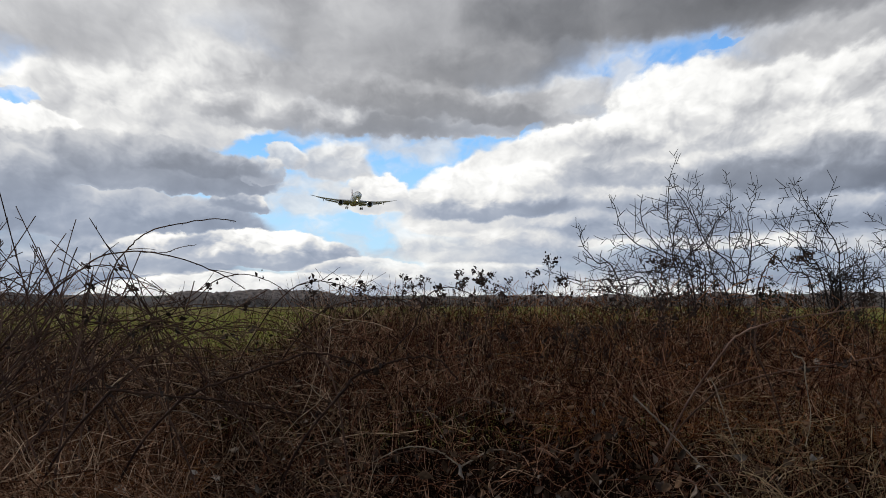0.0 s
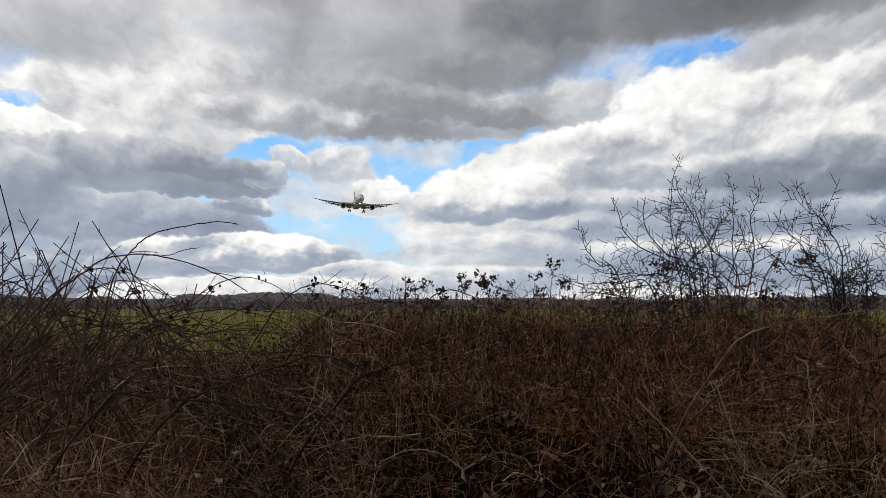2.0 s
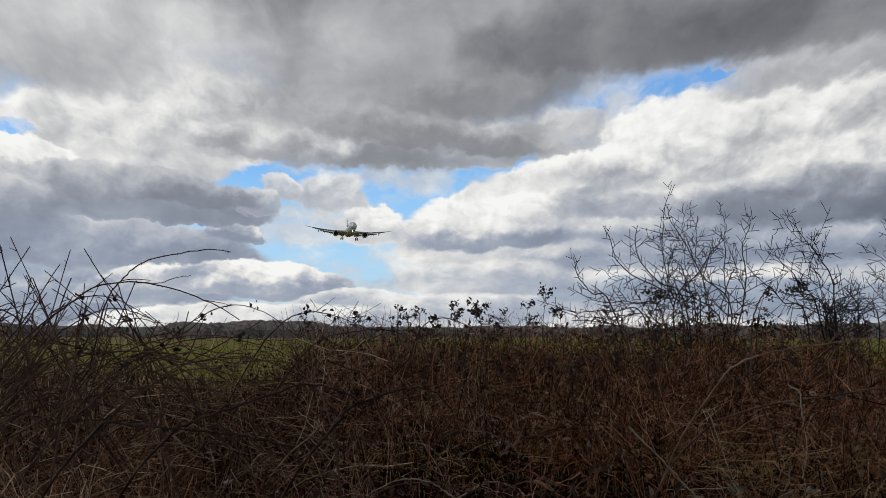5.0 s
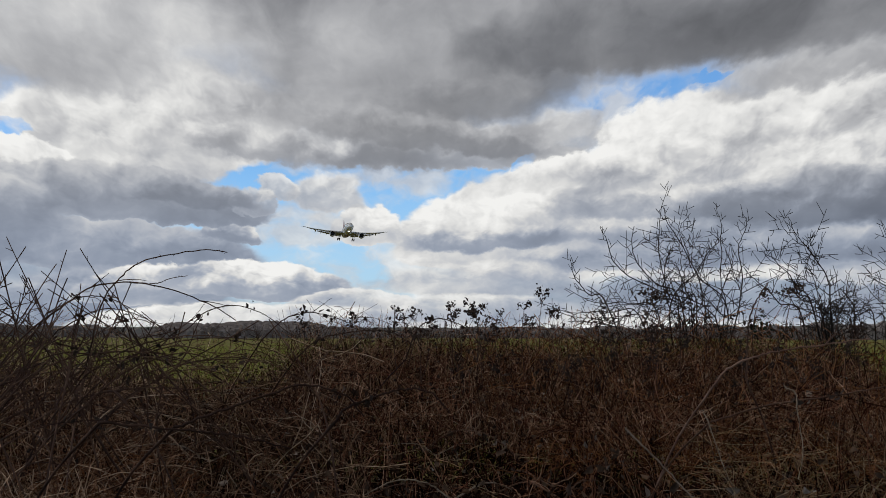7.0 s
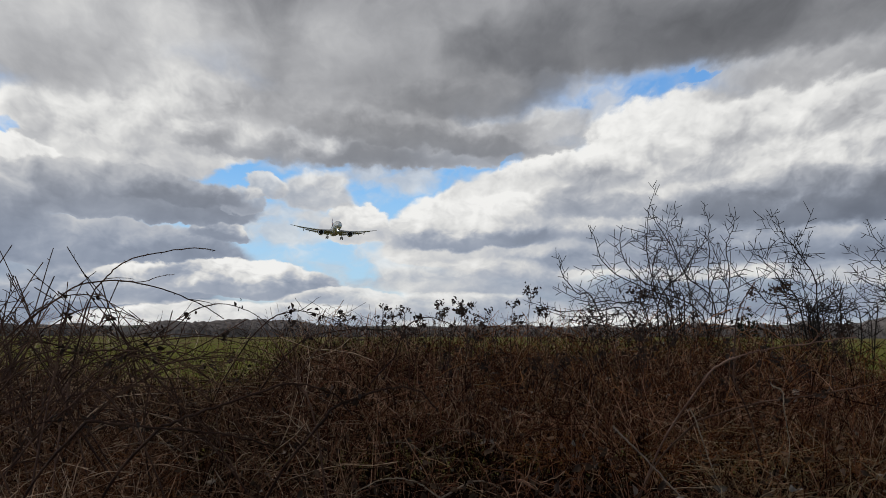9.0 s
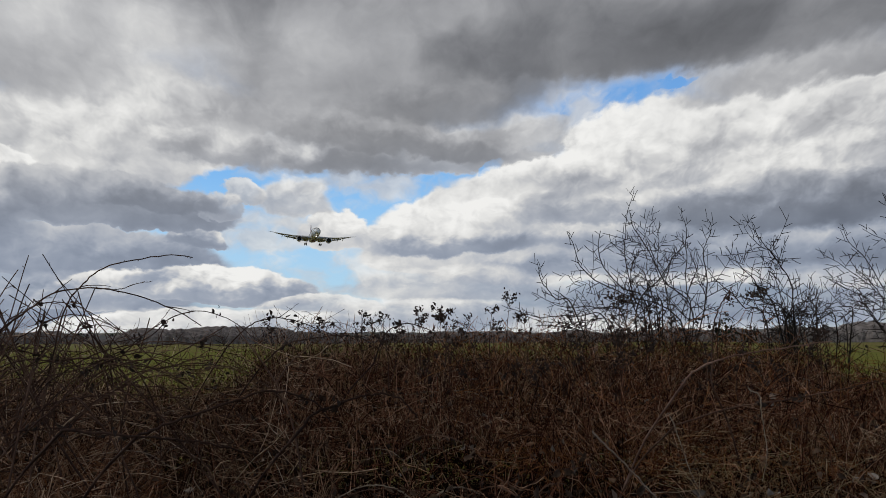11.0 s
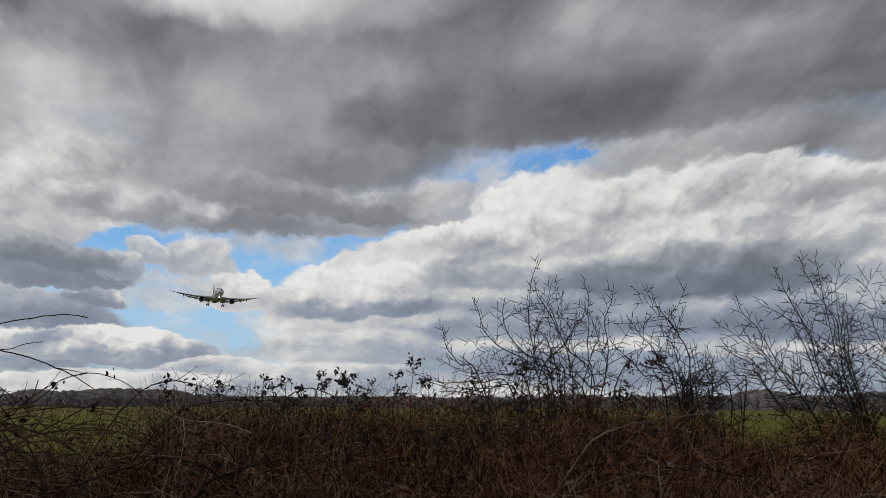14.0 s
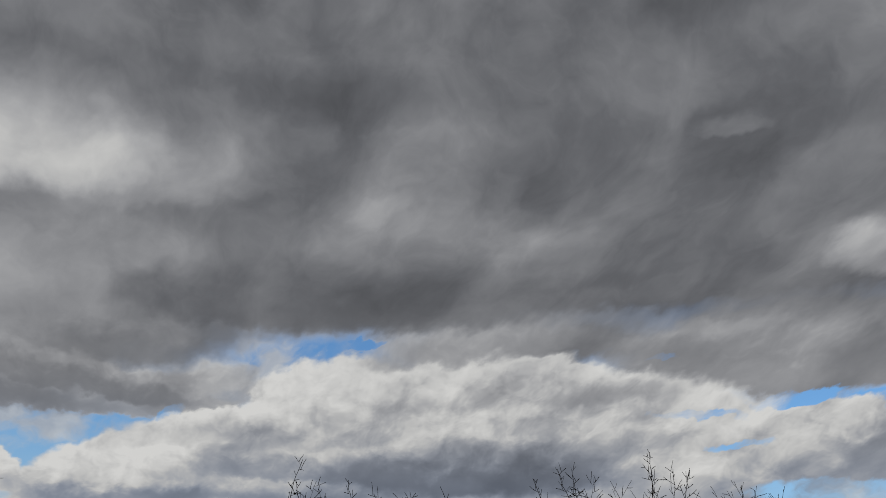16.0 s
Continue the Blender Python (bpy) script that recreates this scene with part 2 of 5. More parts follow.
    cloud = n.ramp(tone, [(0.30, (0.073, 0.076, 0.084)), (0.45, (0.170, 0.175, 0.190)), (0.55, (0.262, 0.267, 0.284)), (0.65, (0.380, 0.385, 0.402)),
                          (0.75, (0.520, 0.524, 0.535)), (0.85, (0.690, 0.690, 0.683)), (0.97, (0.86, 0.856, 0.838))])
    air = n.math("MULTIPLY", n.step(el, 4.0, 13.0, 1.0, 0.0), n.step(tone, 0.55, 0.85, 1.0, 0.0))
    cloud = n.mix(1.0, cloud, n.mix(air, (1.0, 1.0, 1.0), (0.84, 0.96, 1.16)), "MULTIPLY")
    sky = n.tree.nodes.new("ShaderNodeTexSky")
    sky.sky_type, sky.sun_disc = "NISHITA", False
    sky.sun_elevation, sky.sun_rotation = radians(40), radians(-100)
    sky.ozone_density, sky.air_density, sky.dust_density = 3.0, 1.0, 0.4
    blue = n.mix(1.0, sky.outputs[0], (0.090, 0.128, 0.158), "MULTIPLY")
    blue = n.mix(n.step(el, 3.0, 11.0, 0.55, 0.0), blue, (0.44, 0.60, 0.80))
    colour = n.mix(open_sky, cloud, blue)
    b = n.put("ShaderNodeBackground", Color=colour, Strength=1.08)
    o = n.put("ShaderNodeOutputWorld")
    n.tree.links.new(b.outputs[0], o.inputs[0])


cloudy_sky()
lamp = bpy.data.lights.new("sun", "SUN")
lamp.energy, lamp.angle, lamp.color = 1.12, radians(10), (1.0, 0.93, 0.84)
sun = new("sun", lamp)
sun.matrix_world = look((-42, -8, 36), (0, 0, 0))


# ---- materials ----
def material(name, build, rough=0.85, metal=0.0, bump=0.0, bump_scale=200.0, spec=0.08):
    """build(nodes, coordinates) returns the base colour."""
    m = bpy.data.materials.new(name)
    m.use_nodes = True
    n = Nodes(m.node_tree)
    at = n.put("ShaderNodeTexCoord").outputs["Object"]
    p = n.put("ShaderNodeBsdfPrincipled")
    p.inputs["Roughness"].default_value, p.inputs["Metallic"].default_value = rough, metal
    p.inputs["Specular IOR Level"].default_value = spec
    n.feed(p.inputs["Base Color"], build(n, at))
    if bump:
        b = n.put("ShaderNodeBump", Strength=bump, Distance=0.01, Height=n.noise(at, bump_scale, 4))
        n.tree.links.new(b.outputs[0], p.inputs["Normal"])
    o = n.put("ShaderNodeOutputMaterial")
    n.tree.links.new(p.outputs[0], o.inputs[0])
    return m


def island(n):
    return n.put("ShaderNodeNewGeometry").outputs["Random Per Island"]


def stalks(stops, grain=40.0):
    """Plant stems: every stem has its own tone, with bark mottled along it."""
    def build(n, at):
        tone = n.ramp(island(n), stops)
        spots = n.step(n.noise(at, grain, 4), 0.3, 0.75, 0.50, 1.18)
        return n.mix(1.0, tone, n.join(spots, spots, spots), "MULTIPLY")
    return build


M_TANGLE = material("bramble_bark", stalks([(0, (0.010, 0.004, 0.003)), (0.42, (0.034, 0.012, 0.008)), (0.62, (0.13, 0.050, 0.030)),
                                            (0.78, (0.28, 0.125, 0.074)), (0.92, (0.44, 0.24, 0.15)), (1, (0.60, 0.39, 0.27))]), 0.9, spec=0.0)
M_SPRAY = material("grey_brown_spray_bark", stalks([(0, (0.020, 0.010, 0.007)), (0.35, (0.075, 0.040, 0.027)), (0.65, (0.22, 0.125, 0.078)), (0.88, (0.46, 0.30, 0.20)), (1, (0.68, 0.52, 0.38))]), 0.9, spec=0.0)
# pale stems, with the light on them also painted in as a brighter tone
M_LIT = material("lit_pale_stem_bark", stalks([(0, (0.05, 0.022, 0.014)), (0.4, (0.22, 0.102, 0.058)), (0.75, (0.46, 0.27, 0.17)), (1, (0.70, 0.50, 0.35))]), 0.9, spec=0.0)
M_RUST = material("dead_bracken", stalks([(0, (0.05, 0.018, 0.008)), (0.5, (0.19, 0.074, 0.030)), (1, (0.40, 0.19, 0.085))]), 0.9, spec=0.0)
# darker than dead wood: the shade inside the hedge is put into this colour
M_INNER_SHADE = material("shaded_inner_stems", stalks([(0, (0.005, 0.003, 0.002)), (0.7, (0.014, 0.007, 0.005)), (1, (0.035, 0.016, 0.011))]), 0.95, spec=0.0)
M_CREST = material("dark_crest_stems", stalks([(0, (0.016, 0.008, 0.005)), (0.5, (0.055, 0.026, 0.016)), (0.8, (0.17, 0.090, 0.055)), (1, (0.40, 0.26, 0.17))]), 0.9, spec=0.0)
M_STRAW = material("dry_grass_straw", stalks([(0, (0.12, 0.060, 0.030)), (0.5, (0.28, 0.175, 0.090)), (1, (0.48, 0.36, 0.22))]), 0.7)
M_GREENISH = material("green_brown_shoots", stalks([(0, (0.03, 0.014, 0.009)), (0.5, (0.10, 0.050, 0.028)), (0.8, (0.20, 0.135, 0.06)), (1, (0.42, 0.29, 0.17))]), 0.75)
M_CANE = material("bramble_cane_bark", lambda n, at: n.ramp(n.noise(at, 9, 5), [(0.3, (0.028, 0.014, 0.011)), (0.5, (0.066, 0.035, 0.025)), (0.7, (0.16, 0.092, 0.064))]), 0.6, bump=0.3)
M_DARKCANE = material("dark_cane_bark", lambda n, at: n.ramp(n.noise(at, 9, 5), [(0.3, (0.016, 0.008, 0.007)), (0.5, (0.034, 0.017, 0.013)), (0.7, (0.080, 0.044, 0.032))]), 0.6, bump=0.3)
M_REDCANE = material("red_brown_cane_bark", lambda n, at: n.ramp(n.noise(at, 12, 5), [(0.3, (0.075, 0.038, 0.030)), (0.5, (0.15, 0.085, 0.066)), (0.7, (0.27, 0.17, 0.135))]), 0.6, bump=0.3)
M_PALE = material("bleached_dead_wood", lambda n, at: n.ramp(n.noise(at, 25, 5), [(0.3, (0.15, 0.11, 0.08)), (0.5, (0.26, 0.20, 0.15)), (0.7, (0.38, 0.31, 0.25))]), 0.8, bump=0.3)
M_GREYSTEM = material("weathered_stem", lambda n, at: n.ramp(n.noise(at, 25, 5), [(0.3, (0.10, 0.07, 0.055)), (0.5, (0.18, 0.13, 0.105)), (0.7, (0.26, 0.20, 0.16))]), 0.9, bump=0.3)
M_TWIG = material("shrub_bark", lambda n, at: n.ramp(n.noise(at, 14, 5), [(0.3, (0.014, 0.011, 0.010)), (0.5, (0.026, 0.020, 0.017)), (0.7, (0.052, 0.042, 0.036))]), 0.9, bump=0.3)
M_LEAF = material("dead_leaf", stalks([(0, (0.045, 0.03, 0.025)), (0.5, (0.09, 0.055, 0.035)), (0.85, (0.15, 0.085, 0.05)), (1, (0.30, 0.26, 0.23))], 90), 0.7)
M_HEAD = material("dried_seed_head", stalks([(0, (0.03, 0.022, 0.02)), (1, (0.075, 0.05, 0.04))], 120), 0.85)


def field_colour(n, at):
    c = n.put("ShaderNodeSeparateXYZ", Vector=at).outputs
    far = n.math("LOGARITHM", n.math("ADD", n.vlen(at), 1.0), math.e)
    bands = n.join(n.math("MULTIPLY", n.math("DIVIDE", c[0], n.math("ADD", n.vlen(at), 5.0)), 3.0), n.math("MULTIPLY", far, 3.2))
    broad = n.math("MULTIPLY_ADD", n.step(far, 4.6, 5.8), 0.09, n.math("MULTIPLY_ADD", n.noise(bands, 1.6, 5, 0.6), 0.8, n.math("MULTIPLY", n.noise(at, 0.06, 4), 0.2)))
    tuft = n.noise(at, 1.4, 6, 0.65)
    green = n.ramp(tuft, [(0.3, (0.080, 0.088, 0.010)), (0.5, (0.140, 0.145, 0.018)), (0.7, (0.21, 0.20, 0.034))])
    dry = n.ramp(tuft, [(0.3, (0.11, 0.088, 0.030)), (0.6, (0.20, 0.16, 0.065))])
    grass = n.mix(n.step(broad, 0.50, 0.66), green, dry)
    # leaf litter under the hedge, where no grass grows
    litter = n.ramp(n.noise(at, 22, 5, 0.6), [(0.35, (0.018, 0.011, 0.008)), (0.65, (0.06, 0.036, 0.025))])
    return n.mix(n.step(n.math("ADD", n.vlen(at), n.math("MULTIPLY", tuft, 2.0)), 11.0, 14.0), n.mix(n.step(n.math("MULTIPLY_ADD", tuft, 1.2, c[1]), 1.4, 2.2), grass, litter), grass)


M_FIELD = material("pasture_grass", field_colour, 0.95, spec=0.04)
# bark lifted to a light grey: distance haze is painted into the colour
M_HAZY_WOOD = material("hazy_winter_woodland", stalks([(0, (0.15, 0.132, 0.128)), (0.5, (0.20, 0.176, 0.168)), (1, (0.26, 0.23, 0.215))], 0.3), 0.95, spec=0.0)
M_EVERGREEN = material("evergreen_foliage", stalks([(0, (0.012, 0.018, 0.012)), (1, (0.030, 0.042, 0.026))], 1.0), 0.9)
# hill colours greyed the same way, to imitate haze
M_HAZY_HILL = material("hazy_hill_wood_and_pasture", lambda n, at: n.ramp(n.noise(at, 0.012, 6, 0.65), [(0.40, (0.085, 0.082, 0.080)), (0.52, (0.11, 0.105, 0.10)), (0.60, (0.16, 0.17, 0.11))]), 0.95)


# ---- mesh tools ----
def mesh_from(name, verts, faces, smooth=True):
    """verts (n, 3) and quad or triangle faces (m, k) as arrays."""
    verts, faces = np.asarray(verts, np.float32), np.asarray(faces, np.int32)
    me = bpy.data.meshes.new(name)
    me.vertices.add(len(verts))
    me.vertices.foreach_set("co", verts.ravel())
    m, k = faces.shape
    me.loops.add(m * k)
    me.loops.foreach_set("vertex_index", faces.ravel())
    me.polygons.add(m)
    me.polygons.foreach_set("loop_start", np.arange(0, m * k, k, dtype=np.int32))
    me.polygons.foreach_set("use_smooth", np.full(m, smooth))
    me.update(calc_edges=True)
    me.validate()
    return me


def tubes(paths, radii, sides=3):
    """Round stems along polylines of equal length: paths (m, n, 3), radii (m, n). Gives vertices and quads."""
    p, r = np.asarray(paths, float), np.asarray(radii, float)
    m, n, _ = p.shape
    t = np.gradient(p, axis=1)
    t /= np.linalg.norm(t, axis=2, keepdims=True) + 1e-9
    ref = np.where(np.abs(t[:, :1, 2:3]) > 0.8, np.array([1.0, 0.2, 0]), np.array([0, 0.1, 1.0]))
    u = np.cross(t, np.broadcast_to(ref, t.shape))
    u /= np.linalg.norm(u, axis=2, keepdims=True) + 1e-9
    v = np.cross(t, u)
    a = np.arange(sides) * 2 * np.pi / sides
    ring = p[:, :, None] + r[:, :, None, None] * (np.cos(a)[:, None] * u[:, :, None] + np.sin(a)[:, None] * v[:, :, None])
    idx = np.arange(m * n * sides).reshape(m, n, sides)
    nxt = np.roll(idx, -1, axis=2)
    quads = np.stack([idx[:, :-1], nxt[:, :-1], nxt[:, 1:], idx[:, 1:]], -1)
    return ring.reshape(-1, 3), quads.reshape(-1, 4)


def merged(pieces):
    vs, fs, k = [], [], 0
    for v, f in pieces:
        vs.append(v)
        fs.append(np.asarray(f) + k)
        k += len(v)
    return np.concatenate(vs), np.concatenate(fs)


def part(name, mesh, mat, parent=None, label=""):
    """One mesh object, from a bmesh, a mesh, or (vertices, faces), under a thing or a part."""
    if isinstance(mesh, bmesh.types.BMesh):
        bm, mesh = mesh, bpy.data.meshes.new(name)
        bm.to_mesh(mesh)
        bm.free()
        for f in mesh.polygons:
            f.use_smooth = True
    elif isinstance(mesh, tuple):
        mesh = mesh_from(name, *mesh)
    if mat and not mesh.materials:
        mesh.materials.append(mat)
    ob = new(name, mesh)
    ob.parent = parent
    return tagged(ob, label)


def spline(points, n):
    """A smooth line of n points through the given ones."""
    p = np.asarray(points, float)
    p = np.vstack([2 * p[0] - p[1], p, 2 * p[-1] - p[-2]])
    out = []
    for s in np.linspace(0, len(p) - 3 - 1e-6, n):
        i, f = int(s), s - int(s)
        a, b, c, d = p[i:i + 4]
        out.append(0.5 * (2 * b + (c - a) * f + (2 * a - 5 * b + 4 * c - d) * f * f + (3 * b - a - 3 * c + d) * f ** 3))
    return np.array(out)


def spot(az, el, r):
    """A place by bearing and height above the horizon (degrees), and distance, seen from the standing place."""
    a, e = radians(az), radians(el)
    return np.array([math.sin(a) * r, math.cos(a) * r, EYE + r * math.tan(e)])


rng = np.random.default_rng(7)


# ---- ground and distance ----
def ground():
    rings = [0, 2, 4, 8, 15, 30, 60, 120, 250, 500, 900, 1500, 2500, 4400]
    n = 96
    v, f = [], []
    for r in rings:
        for k in range(n):
            a = 2 * math.pi * k / n
            v.append((r * math.sin(a), r * math.cos(a), 0.0 if r < 20 else 0.25 * noise.noise((r * math.sin(a) * 0.02, r * math.cos(a) * 0.02, 0)) * min(1, r / 60)))
    for i in range(len(rings) - 1):
        for k in range(n):
            f.append((i * n + k, (i + 1) * n + k, (i + 1) * n + (k + 1) % n, i * n + (k + 1) % n))
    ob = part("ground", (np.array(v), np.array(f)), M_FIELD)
    tagged(ob, "flat green winter pasture with dry brown patches", "ground", kind="structure")


def clump_mesh(n, centre, size, squash=1.0):
    """Many small rough tufts round a centre: vertices and triangles."""
    base = np.array([(1, 0, 0), (-1, 0, 0), (0, 1, 0), (0, -1, 0), (0, 0, 1), (0, 0, -1)], float)
    tri = np.array([(0, 2, 4), (2, 1, 4), (1, 3, 4), (3, 0, 4), (2, 0, 5), (1, 2, 5), (3, 1, 5), (0, 3, 5)])
    d = rng.normal(size=(n, 3))
    d /= np.linalg.norm(d, axis=1, keepdims=True)
    d *= rng.uniform(0.25, 1.0, (n, 1)) ** 0.5
    c = np.asarray(centre) + d * np.asarray(size) * np.array([1, 1, squash])
    v = c[:, None] + base * rng.uniform(0.06, 0.15, (n, 1, 1)) * np.mean(size) * rng.uniform(0.6, 1.4, (n, 6, 1))
    return v.reshape(-1, 3), (tri[None] + 6 * np.arange(n)[:, None, None]).reshape(-1, 3)


def woodland(name, az0, az1, r, height, spacing, label, depth=60):
    pieces = []
    az = az0
    while az < az1:
        for row in range(3):
            rr = r + row * depth / 3 + rng.uniform(-8, 8)
            h = min(1.0, 0.35 + (az - az0) / 3.0, 0.35 + abs(az1 - az) / 3.0) * height * (0.78 + 0.4 * noise.noise((az * 0.35, row * 3.1, 1.7)) + rng.uniform(-0.10, 0.14))
            x, y = rr * math.sin(radians(az)), rr * math.cos(radians(az))
            wide = h * rng.uniform(0.30, 0.45)
            pieces.append(clump_mesh(44, (x, y, h * 0.46), (wide, wide, h * 0.27)))
            pieces.append(clump_mesh(5, (x, y, h * 0.15), (wide * 0.9, wide * 0.9, h * 0.2)))
        az += math.degrees(spacing / r) * rng.uniform(0.7, 1.3)
    n = int((az1 - az0) * 6)
    grid = []
    for k in range(n + 1):
        a = az0 + (az1 - az0) * k / n
        ends = min(1.0, 0.25 + (a - az0) / 3.0, 0.25 + (az1 - a) / 3.0)
        h = ends * height * (0.74 + 0.36 * noise.noise((a * 0.35, 3.1, 1.7)) + 0.10 * noise.noise((a * 2.6, 1, 4)) + 0.07 * noise.noise((a * 7.0, 9, 4)))
        for d, z in ((0, 0), (2, 0.45), (8, 0.8), (20, 1.0), (depth * 0.7, 0.95), (depth + 10, 0)):
            w = r + d + 3 * noise.noise((a * 3.0, z * 5, 2))
            grid.append((w * math.sin(radians(a)), w * math.cos(radians(a)), h * z))
    quads = [(k * 6 + i, k * 6 + 6 + i, k * 6 + 7 + i, k * 6 + 1 + i) for k in range(n) for i in range(5)]
    v, f = merged(pieces)
    v2 = np.array(grid)
    f = np.column_stack([f, f[:, 2]])
    me = bpy.data.meshes.new(name)
    tri = [tuple(int(i) for i in t[:3]) for t in f] + [tuple(int(i) + len(v) for i in q) for q in quads]
    me.from_pydata([tuple(p) for p in np.vstack([v, v2])], [], tri)
    ob = part(name, me, M_HAZY_WOOD)
    tagged(ob, label, "woodland", kind="stuff")


def evergreen(az, r, height, wide, label):
    ob = new("evergreen_tree")
    ob.location = (r * math.sin(radians(az)), r * math.cos(radians(az)), 0)
    trunk = tubes(np.array([[(0, 0, 0), (0.1, 0, height * 0.4), (0, 0.1, height * 0.8)]]), np.array([[wide * 0.09, wide * 0.06, 0.03]]), 7)
    part("trunk", trunk, M_TWIG, ob)
    crown = merged([clump_mesh(60, (0, 0, height * 0.42), (wide, wide, height * 0.34)), clump_mesh(40, (0, 0, height * 0.72), (wide * 0.6, wide * 0.6, height * 0.28)),
                    clump_mesh(20, (0, 0, height * 0.2), (wide * 0.8, wide * 0.8, height * 0.16))])
    part("crown", crown, M_EVERGREEN, ob)
    tagged(ob, label, "tree", "evergreens before the wood")


def far_hills():
    n, v, f = 220, [], []
    for k in range(n + 1):
        az = -60 + 150 * k / n
        s, c = math.sin(radians(az)), math.cos(radians(az))
        h = 26 + 16 * noise.noise((az * 0.06, 2.0, 0)) + 4 * noise.noise((az * 0.9, 5.0, 0)) + 3 * noise.noise((az * 4.0, 7, 0))
        for r, z in ((1900, 0), (2300, h * 0.55), (2700, h), (3300, 0)):
            v.append((r * s, r * c, z))
    for k in range(n):
        for i in range(3):
            f.append((k * 4 + i, k * 4 + 4 + i, k * 4 + 5 + i, k * 4 + 1 + i))
    tagged(part("hill", (np.array(v), np.array(f)), M_HAZY_HILL), "low far hills, their woods and fields greyed with painted haze", "hill", kind="structure")


ground()
far_hills()
woodland("woodland", -60, -17, 1050, 18, 6.0, "leafless winter wood beyond the field, haze in its grey-brown colour")
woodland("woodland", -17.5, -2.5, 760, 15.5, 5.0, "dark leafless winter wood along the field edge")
woodland("woodland", -3, 22, 980, 16.0, 5.6, "leafless winter trees along the horizon, haze in their grey-brown colour")
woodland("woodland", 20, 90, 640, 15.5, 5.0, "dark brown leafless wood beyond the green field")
for az, r, h, w, lab in ((18.9, 330, 9.6, 5.2, "broad dark evergreen tree standing before the wood"), (20.2, 345, 7.4, 3.8, "low dark evergreen tree beside a taller one"),
                         (-18.3, 900, 14, 3.0, "slim dark conifer above the far wood"), (-16.6, 900, 13, 4.0, "rounded dark conifer above the far wood")):
    evergreen(az, r, h, w, lab)


# ---- hedge ----
def bump_at(az, centre, wide):
    return math.exp(-((az - centre) / wide) ** 2)


def hedge_top(x, y):
    """Height of the dense bramble mass: it rises to a lumpy crest some four metres off, lower where the field shows."""
    r = math.hypot(x, y)
    az = math.degrees(math.atan2(x, y))
    crest = -1.25 - 1.8 * bump_at(az, -14, 6) - 1.8 * bump_at(az, 26.5, 3.2) - 1.5 * bump_at(az, 34, 3.5) + 0.35 * bump_at(az, -3, 5) - 0.5 * bump_at(az, -30, 8)
    back = EYE + 4.2 * math.tan(radians(crest))
    f = min(1, max(0, (r - 1.9) / 2.5))
    lump = 0.06 * noise.noise((x * 1.1, y * 1.1, 3)) + 0.035 * noise.noise((x * 3, y * 3, 8))
    return 1.10 + (back - 1.10) * f ** 0.75 + lump - 0.10 * max(0, r - 4.6)


def wander(starts, heads, lengths, n, bend, kink=0.35):
    """Curved stems from starts along heads (m, 3), each with its own bend."""
    m = len(starts)
    p = np.zeros((m, n, 3))
    p[:, 0] = starts
    d = heads / np.linalg.norm(heads, axis=1, keepdims=True)
    turn = rng.normal(size=(m, 3)) * bend
    for k in range(1, n):
        d = d + turn / n + rng.normal(size=(m, 3)) * bend * kink / math.sqrt(n)
        d /= np.linalg.norm(d, axis=1, keepdims=True)
        p[:, k] = p[:, k - 1] + d * (lengths / (n - 1))[:, None]
    return p


def scatter(m, az0, az1, r0, r1, power=1.0):
    a = np.radians(rng.uniform(az0, az1, m))
    r = r0 + (r1 - r0) * rng.uniform(0, 1, m) ** power
    return np.stack([np.sin(a) * r, np.cos(a) * r], 1)


def strip(m, x0, x1, near, far):
    """Places along the hedge, which runs beside the path; more of them towards the path."""
    x = rng.uniform(x0, x1, m)
    y = near + (far - near) * rng.uniform(0, 1, m) ** 1.25
    return np.stack([x, y], 1)


def tangle(m, far, deep, lengths, thick, mat, name, label, upright, az=None, lift=0.0, near=1.95, drop=0.0):
    """m short crooked stems strewn through the upper part of the hedge."""
    xy = scatter(m, *az, near, far, 1.15) if az else strip(m, -5.6, 7.4, 1.75, far)
    top = np.array([hedge_top(x, y) for x, y in xy])
    z = top + lift * rng.uniform(0, 1, m) ** 1.6 - rng.exponential(deep, m) - 0.01 - drop
    keep = z > 0.5
    xy, z, top, m = xy[keep], z[keep], top[keep], int(keep.sum())
    heads = rng.normal(size=(m, 3)) * np.array([1.0, 0.8, 0.62])
    up = rng.uniform(size=m) < upright
    heads[up] = rng.normal(size=(int(up.sum()), 3)) * np.array([0.4, 0.35, 0.3]) + np.array([0, 0, 1.0])
    length = rng.uniform(*lengths, m)
    p = wander(np.column_stack([xy, z]), heads, length, 6, 1.0 if lengths[1] < 0.3 else 0.7, 0.75)
    p -= (p.mean(axis=1, keepdims=True) - p[:, :1]) * 0.9
    over = p[:, :, 2].max(axis=1) - (top + 0.03 + lift)
    p[:, :, 2] -= np.maximum(over, 0)[:, None]
    r = rng.uniform(*thick, m)[:, None] * np.linspace(1.0, 0.55, 6)
    ob = part(name, tubes(p, r, 3), mat)
    tagged(ob, label, "bramble thicket", kind="stuff")


